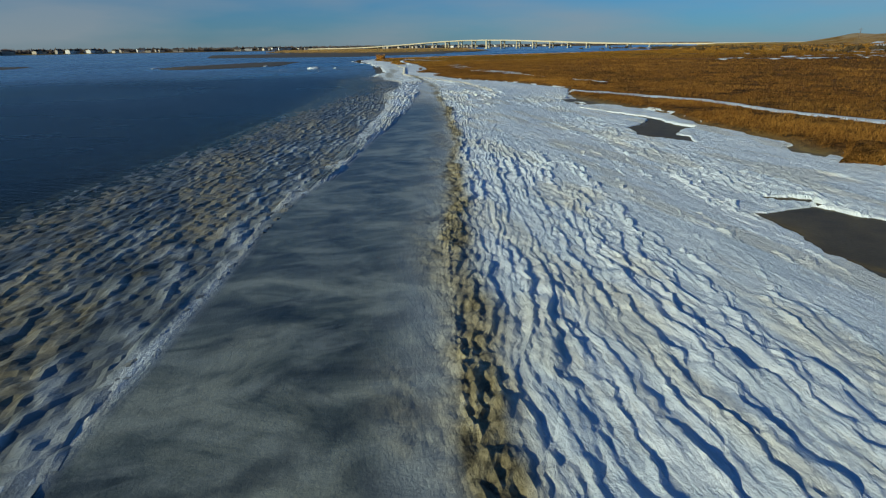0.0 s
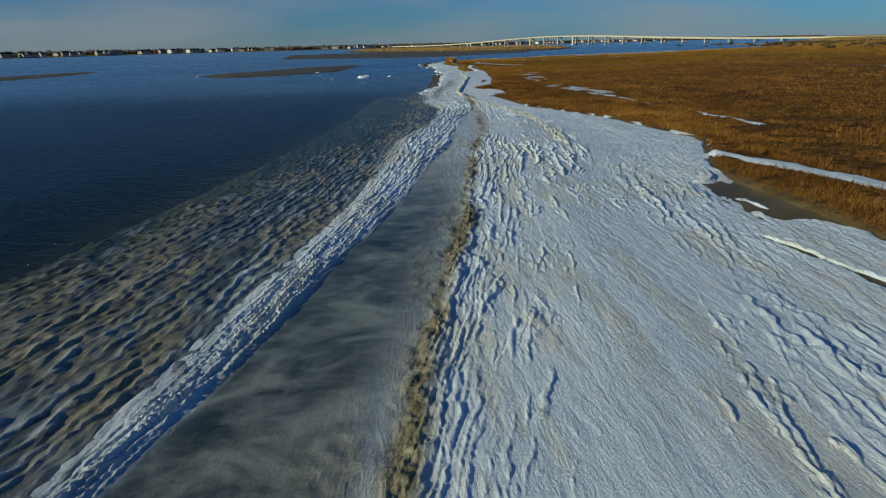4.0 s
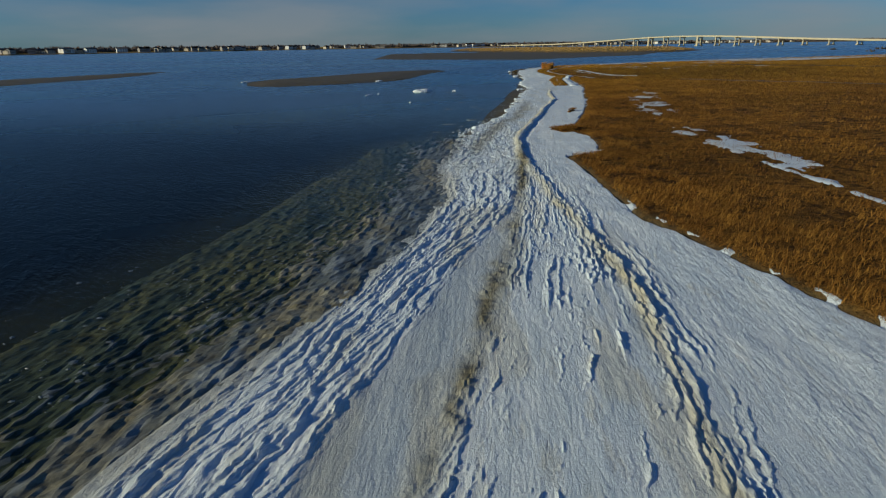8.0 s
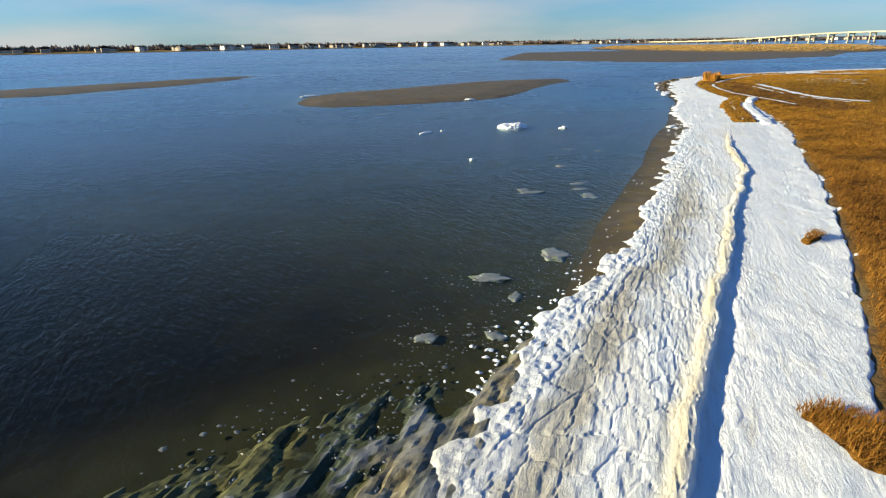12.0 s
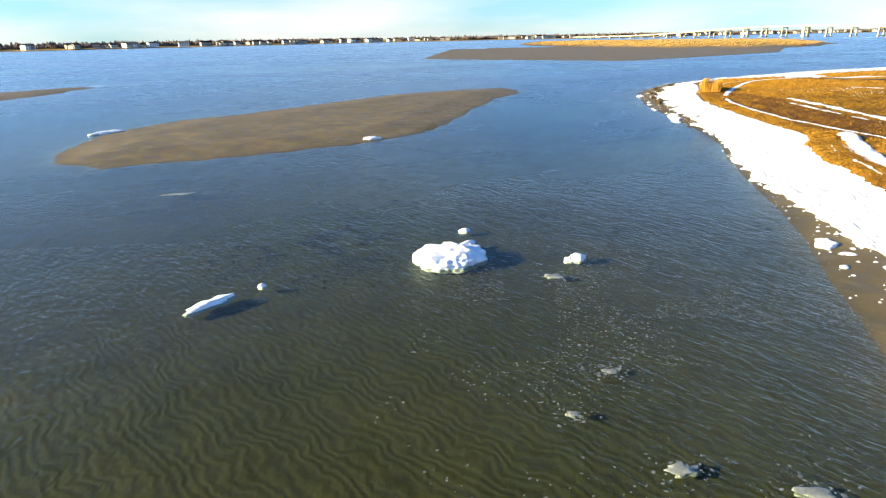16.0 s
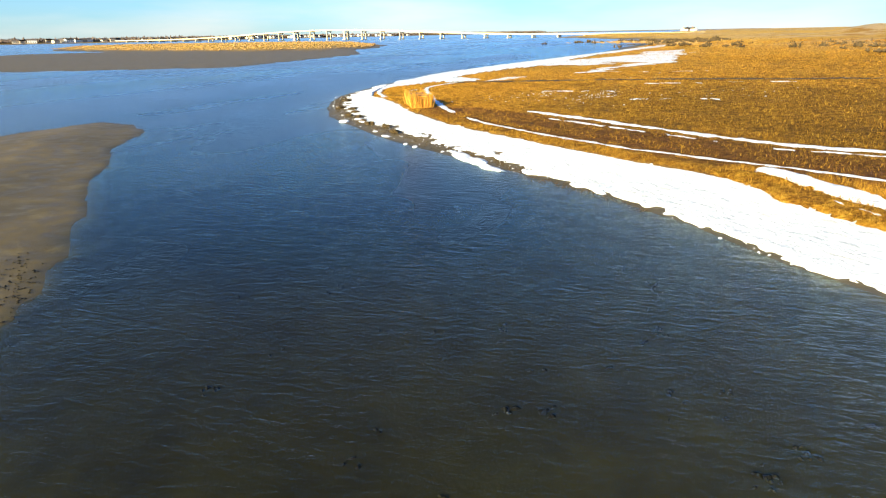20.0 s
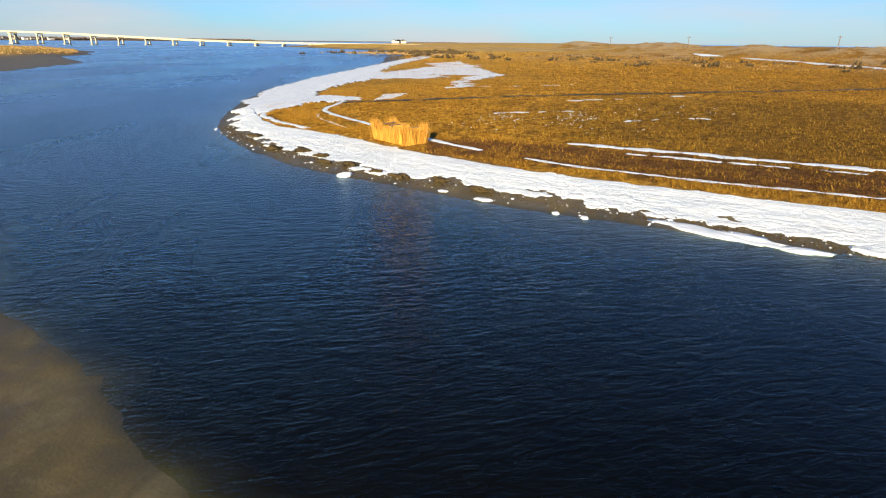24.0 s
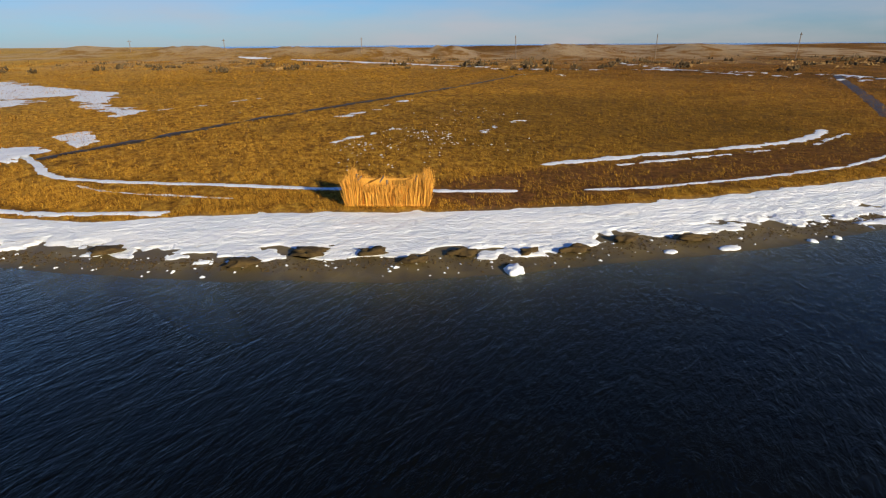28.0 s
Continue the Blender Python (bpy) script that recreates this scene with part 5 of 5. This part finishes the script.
floe(6.95, 148.2, 0.38, 0.34, 0.2, 0, 16, "rounded white ice boulder at the waterline", None, "ice_block", 0.4, 0.0)
floe(6.75, 135.2, 0.17, 0.15, 0.09, 0, 17, "small white ice lump at the tide line", None, "ice_floe", 0.3, 0.0)
floe(6.7, 136.4, 0.2, 0.16, 0.08, 30, 18, "small white ice lump at the tide line", None, "ice_floe", 0.3, 0.0)
floe(6.9, 139.9, 0.24, 0.5, 0.07, 5, 19, "thin white ice plate at the tide line", None, "ice_floe", 0.3, 0.0)
floe(7.1, 142.2, 0.2, 0.3, 0.08, 5, 20, "white ice plate on the wet sand", None, "ice_floe", 0.3, 0.0)
PANS = ((-0.3, 73.0, 1.1, 0.45, 30), (2.3, 73.0, 0.7, 0.9, 10), (1.8, 64.9, 0.9, 1.2, 20), (0.24, 62.3, 1.05, 0.6, 15), (1.2, 61.2, 0.3, 0.55, 0), (-0.35, 58.2, 0.55, 0.4, 40),
                                     (1.2, 58.8, 0.4, 0.55, 70), (0.2, 79.4, 0.8, 0.5, 0), (1.6, 75.3, 0.7, 0.55, 40), (1.75, 74.2, 0.6, 0.45, 10), (-0.8, 73.3, 0.7, 0.5, 80), (-1.7, 86.2, 0.28, 0.2, 0),
                                     (-2.2, 93.0, 0.55, 0.35, 10), (-0.9, 87.9, 0.3, 0.2, 0), (-20.0, 100.5, 1.4, 0.4, 20), (0.1, 85.0, 0.55, 0.35, 30), (2.0, 84.8, 0.7, 0.3, 10))
for k, (x, y, a, b, t) in enumerate(PANS):
    floe(x, y, a * 0.5, b * 0.5, 0.022, t, 30 + k, "thin pan of clear grey ice in shallow water", PAN, "ice_pan", 0.6, -0.010)


def scatter(name, spots, material, label, category, rng, sides=5):
    """Many small flat chips with lifted middles, in one mesh."""
    verts, faces = [], []
    for x, y, z, r, h in spots:
        k, turn, thin, lie = len(verts), rng.uniform(0, 6.283), rng.uniform(0.35, 1.0), rng.gauss(0.3, 0.7)
        c, s = math.cos(lie), math.sin(lie)
        for j in range(sides):
            a = turn + j * 6.283 / sides
            q = r * rng.uniform(0.55, 1.2)
            u, v = q * math.cos(a), q * math.sin(a) * thin
            verts.append((x + u * c - v * s, y + u * s + v * c, z))
        verts.append((x + r * rng.uniform(-0.2, 0.2), y, z + h))
        faces += [(k + j, k + (j + 1) % sides, k + sides) for j in range(sides)]
    return tagged(new(name, raw_mesh(name, verts, faces, material, False)), label, category, "", "stuff")


def build_scatter():
    rng = random.Random(77)
    chips = []
    for _ in range(8000):
        x, y = rng.uniform(-5.5, 6.0), rng.gauss(91.5, 3.2)
        if vnoise(np.array([x * 0.7]), np.array([y * 0.7]), 300)[0] > 0.5:
            chips.append((x, y, 0.002, 0.01 + 0.035 * rng.random() ** 2, 0.006))
    for _ in range(700):
        y = rng.uniform(46, 78)
        x = float(ice_x(y)) - abs(rng.gauss(0, 2.4)) - 0.1
        chips.append((x, y, 0.004, rng.uniform(0.015, 0.06), 0.012))
    for px, py, a, b, turn in PANS:
        for _ in range(60):
            u, v = rng.gauss(0, 0.75) * a, rng.gauss(0, 0.75) * b
            c, s = math.cos(radians(turn)), math.sin(radians(turn))
            chips.append((px + u * c - v * s, py + u * s + v * c, 0.003, 0.01 + 0.05 * rng.random() ** 2, 0.006))
    for _ in range(3000):
        y = rng.uniform(8, 60)
        t = rng.random() ** 0.8
        x = float(slush_x(min(y, 58))) * (1 - t) + float(ice_x(y)) * t - 0.6 + rng.gauss(0.0, 0.5)
        if vnoise(np.array([x * 0.9]), np.array([y * 0.6]), 301)[0] < 0.48:
            continue
        chips.append((x, y, 0.0, 0.015 + 0.09 * rng.random() ** 3, 0.02))
    scatter("floating_ice_chips", chips, CHIP, "thin ice chips and bubbles floating on dark water", "ice chips", rng)
    bits = []
    for _ in range(430):
        y = rng.uniform(92, 168)
        w, i = float(water_x(y)), float(ice_x(y))
        x = w + (max(i - w, 0.6) + 0.3) * rng.random() ** 0.7
        z = 0.05 * max(0.0, x - float(water_x(y)))
        s = rng.uniform(0.03, 0.11) * (1.8 if rng.random() < 0.12 else 1)
        bits.append((x, y, max(z, 0) - 0.01, s, s * 0.45))
    for _ in range(420):
        y = rng.uniform(56, 80)
        x = float(ice_x(y)) + rng.gauss(-0.1, 0.45)
        s = rng.uniform(0.03, 0.1)
        bits.append((x, y, 0.0, s, s * 0.6))
    flecks = []
    for cx, cy, sx, sy, count in ((28.5, 150.0, 1.4, 1.4, 40), (31.5, 145.5, 2.2, 1.4, 70), (40, 139, 4.0, 2.5, 30), (22.5, 150.5, 2.0, 2.0, 12), (26, 143, 3, 2.5, 12), (50, 158, 5, 2, 10)):
        for _ in range(count):
            x, y = rng.gauss(cx, sx), rng.gauss(cy, sy)
            z = float(ground_height(np.array([x]), np.array([y]), True)[0][0])
            flecks.append((x, y, z + 0.03, 0.03 + 0.12 * rng.random() ** 2, 0.04))
    scatter("snow_flecks", flecks, SNOW, "small flecks of snow scattered on marsh grass", "snow", rng, 6)
    scatter("ice_bits", bits, SNOW, "broken bits of white ice along the tide line", "ice bits", rng, 6)
    weed = []
    for _ in range(110):
        x, y = rng.uniform(-8, 7), rng.uniform(99, 132)
        for _ in range(rng.choice((1, 1, 2, 3))):
            weed.append((x + rng.gauss(0, 0.1), y + rng.gauss(0, 0.12), 0.0, rng.uniform(0.03, 0.11), 0.03))
    for _ in range(2600):
        x, y = rng.gauss(-10.3, 1.9), rng.gauss(95.3, 1.7)
        if vnoise(np.array([x * 1.1]), np.array([y * 1.1]), 302)[0] > 0.45:
            weed.append((x, y, 0.0, rng.uniform(0.03, 0.1), 0.02))
    for cx, cy in ((-4.6, 99.9), (-4.9, 99.7), (-5.0, 98.7), (-2.6, 99.8), (-2.9, 99.5), (1.3, 105.9), (1.35, 105.5), (-4.2, 107.3), (-1.3, 107.1), (1.9, 99.7), (3.1, 100.0), (1.2, 101.6), (-4.5, 99.1), (-6.4, 103.7), (-9.6, 101.4), (5.0, 101.4), (-8.7, 114.5), (-0.1, 107.1), (-1.2, 107.1), (1.5, 106.8), (3.2, 114.7), (-3.1, 110.3), (-3.7, 110.8), (3.0, 113.2), (1.1, 111.3), (-2.0, 113.4)):
        for _ in range(7):
            weed.append((cx + rng.gauss(0, 0.13), cy + rng.gauss(0, 0.10), 0.0, rng.uniform(0.04, 0.11), 0.04))
    for _ in range(130):
        x, y = rng.gauss(-12.7, 0.4), rng.gauss(122.3, 1.3)
        weed.append((x, y, 0.0, rng.uniform(0.02, 0.07), 0.03))
    floor = ground_height(np.array([w[0] for w in weed]), np.array([w[1] for w in weed]))[0]
    weed = [(x, y, float(g) + 0.008, r, h) for (x, y, _, r, h), g in zip(weed, floor)]
    scatter("weed_and_mussels", weed, WEED, "dark weed and mussel clumps on the bay bed", "seaweed", rng)
    wrack = []
    for _ in range(2300):
        y = rng.uniform(118, 168)
        i = float(ice_x(y))
        x = i - 0.35 + rng.gauss(0, 0.32)
        z = 0.05 * max(0.0, x - float(water_x(y)))
        wrack.append((x, y, max(z, 0) - 0.01, rng.uniform(0.03, 0.11), rng.uniform(0.02, 0.06)))
    scatter("tide_wrack", wrack, TURF, "dark olive wrack and turf crumbs along the tide line", "wrack", rng)


build_scatter()
for k, (x, y, a, b) in enumerate(((9.9, 156.8, 0.55, 0.7), (10.1, 154.6, 0.6, 0.75), (9.6, 152.5, 0.5, 0.7), (8.5, 151.2, 0.35, 0.55), (8.7, 149.4, 0.4, 0.65), (8.0, 145.5, 0.35, 0.8), (8.4, 143.2, 0.35, 0.6), (12.3, 161.6, 0.5, 0.7), (8.2, 147.2, 0.3, 0.4), (7.9, 140.6, 0.3, 0.7))):
    z0 = 0.05 * max(0.0, x - float(water_x(y)))
    tagged(floe(x, y, a * 0.66, b * 0.72, 0.15, 0, 60 + k, "dark olive turf clump breaking through shore ice", TURF, "turf_clump", 0.8, z0 + 0.06), "", "turf clump", "turf clumps on the tide line")


# ---- matted grass on the marsh ----
def build_grass():
    rng = np.random.default_rng(9)
    n = 520000
    y = rng.uniform(-22, 182, n)
    reach = 3 + 60 * rng.random(n) ** 2.2
    x = marsh_x(np.clip(y, -60, 175)) + 0.05 + reach * rng.random(n)
    keep = fbm(x * 0.8, y * 0.8, 400, 3) > 0.40
    keep &= (line_dist(x, y, ((15.5, 146), (17.2, 133), (18.5, 122), (21, 110))) > 2.6) | (rng.random(n) < 0.3)
    for line, w in ((T1, 0.55), (T3, 0.4), (((20.4, 141.0), (21.2, 133.6), (21.9, 125.5), (23.2, 120.0), (25.8, 115.6)), 0.8), (((23, 173.5), (19.4, 169.0), (17.2, 164.6), (16.2, 160.5)), 0.5), (((31, 170), (34, 167.4), (42.6, 160.2), (52.9, 149.9), (75, 131)), 0.6), (((10.3, 17.5), (12.0, 11.5), (13.1, 5.9), (12.9, -1.3), (13.2, -12)), 0.5)):
        keep &= line_dist(x, y, line) > w
    ca, sa = math.cos(radians(16.3)), math.sin(radians(16.3))
    bx, by = (x - 14.53) * ca - (y - 151.1) * sa, (x - 14.53) * sa + (y - 151.1) * ca
    keep &= ~((bx > -0.3) & (bx < 2.8) & (abs(by) < 2.2))
    x, y = x[keep], y[keep]
    z, grass, _, _ = ground_height(x, y, True)
    keep = grass > 0.5
    x, y, z = x[keep], y[keep], z[keep]
    for poly, count in ((((11.7, 99), (11.9, 105), (12.0, 110.7), (13.0, 116), (14.1, 119.7), (15.2, 118.6), (14.6, 115), (13.8, 111), (13.6, 105.7), (13.3, 99)), 9000), (((6.0, -10.4), (7.4, -9.3), (8.6, -11), (7.2, -12.2)), 3500), (TURF_BITS[0], 2500), (TURF_BITS[1], 900)):
        q = np.array(poly)
        sx, sy = rng.uniform(q[:, 0].min(), q[:, 0].max(), count), rng.uniform(q[:, 1].min(), q[:, 1].max(), count)
        ok = signed(sx, sy, poly) > 0.05
        sx, sy = sx[ok], sy[ok]
        x, y, z = np.r_[x, sx], np.r_[y, sy], np.r_[z, ground_height(sx, sy, True)[0] + 0.22]
    n = len(x)
    a = rng.normal(0.5, 1.0, n)
    length, rise = rng.uniform(0.08, 0.30, n), rng.uniform(0.04, 0.19, n)
    w = rng.uniform(0.005, 0.013, n) * (1 + 0.05 * np.clip(x - marsh_x(np.clip(y, -60, 175)), 0, 60))
    dx, dy = np.cos(a), np.sin(a)
    p = np.stack([np.stack([x - dy * w, y + dx * w, z - 0.02], 1), np.stack([x + dy * w, y - dx * w, z - 0.02], 1),
                  np.stack([x + dx * length, y + dy * length, z + rise], 1)], 1).reshape(-1, 3)
    # taller tufts across the open marsh
    m2 = 330000
    fy = rng.uniform(30, 300, m2)
    fx = marsh_x(np.clip(fy, -60, 175)) + 2 + 190 * rng.random(m2) ** 1.5
    dense = fbm(fx * 0.35, fy * 0.35, 410, 4)
    ok = (dense + 0.25 * (rng.random(m2) - 0.5) > 0.50) & (line_dist(fx, fy, ((31, 170), (42.6, 160.2), (52.9, 149.9), (75, 131))) > 1.2) & (line_dist(fx, fy, ((80, 55), (30, 104))) > 1.0)
    for line in (T1, T3, ((20.4, 141.0), (21.2, 133.6), (21.9, 125.5), (23.2, 120.0), (25.8, 115.6))):
        ok &= line_dist(fx, fy, line) > 0.9
    ok &= (line_dist(fx, fy, ((15.5, 146), (17.2, 133), (18.5, 122), (21, 110))) > 2.6) | (rng.random(len(fx)) < 0.2)
    ok &= signed(fx, fy, ((13.5, 152.5), (12.5, 149), (17.5, 147), (18.5, 151.5))) < 0
    fx, fy = fx[ok], fy[ok]
    fz, fg, _, fd = ground_height(fx, fy)
    ok = fg > 0.5
    fx, fy, fz = fx[ok], fy[ok], fz[ok]
    k = len(fx)
    size = 1 + 0.012 * np.clip(fx - 15, 0, 150)
    fa, fl, fr, fw = rng.uniform(0, 6.283, k), rng.uniform(0.06, 0.24, k) * size, rng.uniform(0.05, 0.15, k) * size, rng.uniform(0.010, 0.028, k) * size
    ux, uy = np.cos(fa), np.sin(fa)
    q = np.stack([np.stack([fx - uy * fw, fy + ux * fw, fz - 0.05], 1), np.stack([fx + uy * fw, fy - ux * fw, fz - 0.05], 1), np.stack([fx + ux * fl, fy + uy * fl, fz + fr], 1)], 1).reshape(-1, 3)
    p, n = np.concatenate([p, q]), n + k
    me = raw_mesh("marsh_grass", p, np.arange(3 * n).reshape(-1, 3), GRASS, False)
    tagged(new("marsh_grass", me), "matted dry golden salt marsh grass", "grass", "", "stuff")


build_grass()


# ---- a few houses on the barrier beach ----
def build_beach_houses():
    rng = random.Random(41)
    first = house("pale beach house far along the barrier beach", WALLS[1], rng)
    first["group"] = "houses on the barrier beach"
    first.matrix_basis = pose(880, 800, 2.5, 0, 0, 40)
    for x, y, t in ((912, 836, 20), (945, 848, 60), (972, 892, 30), (1005, 903, 45)):
        copy_thing(first, pose(x, y, 2.5, 0, 0, t))


build_beach_houses()
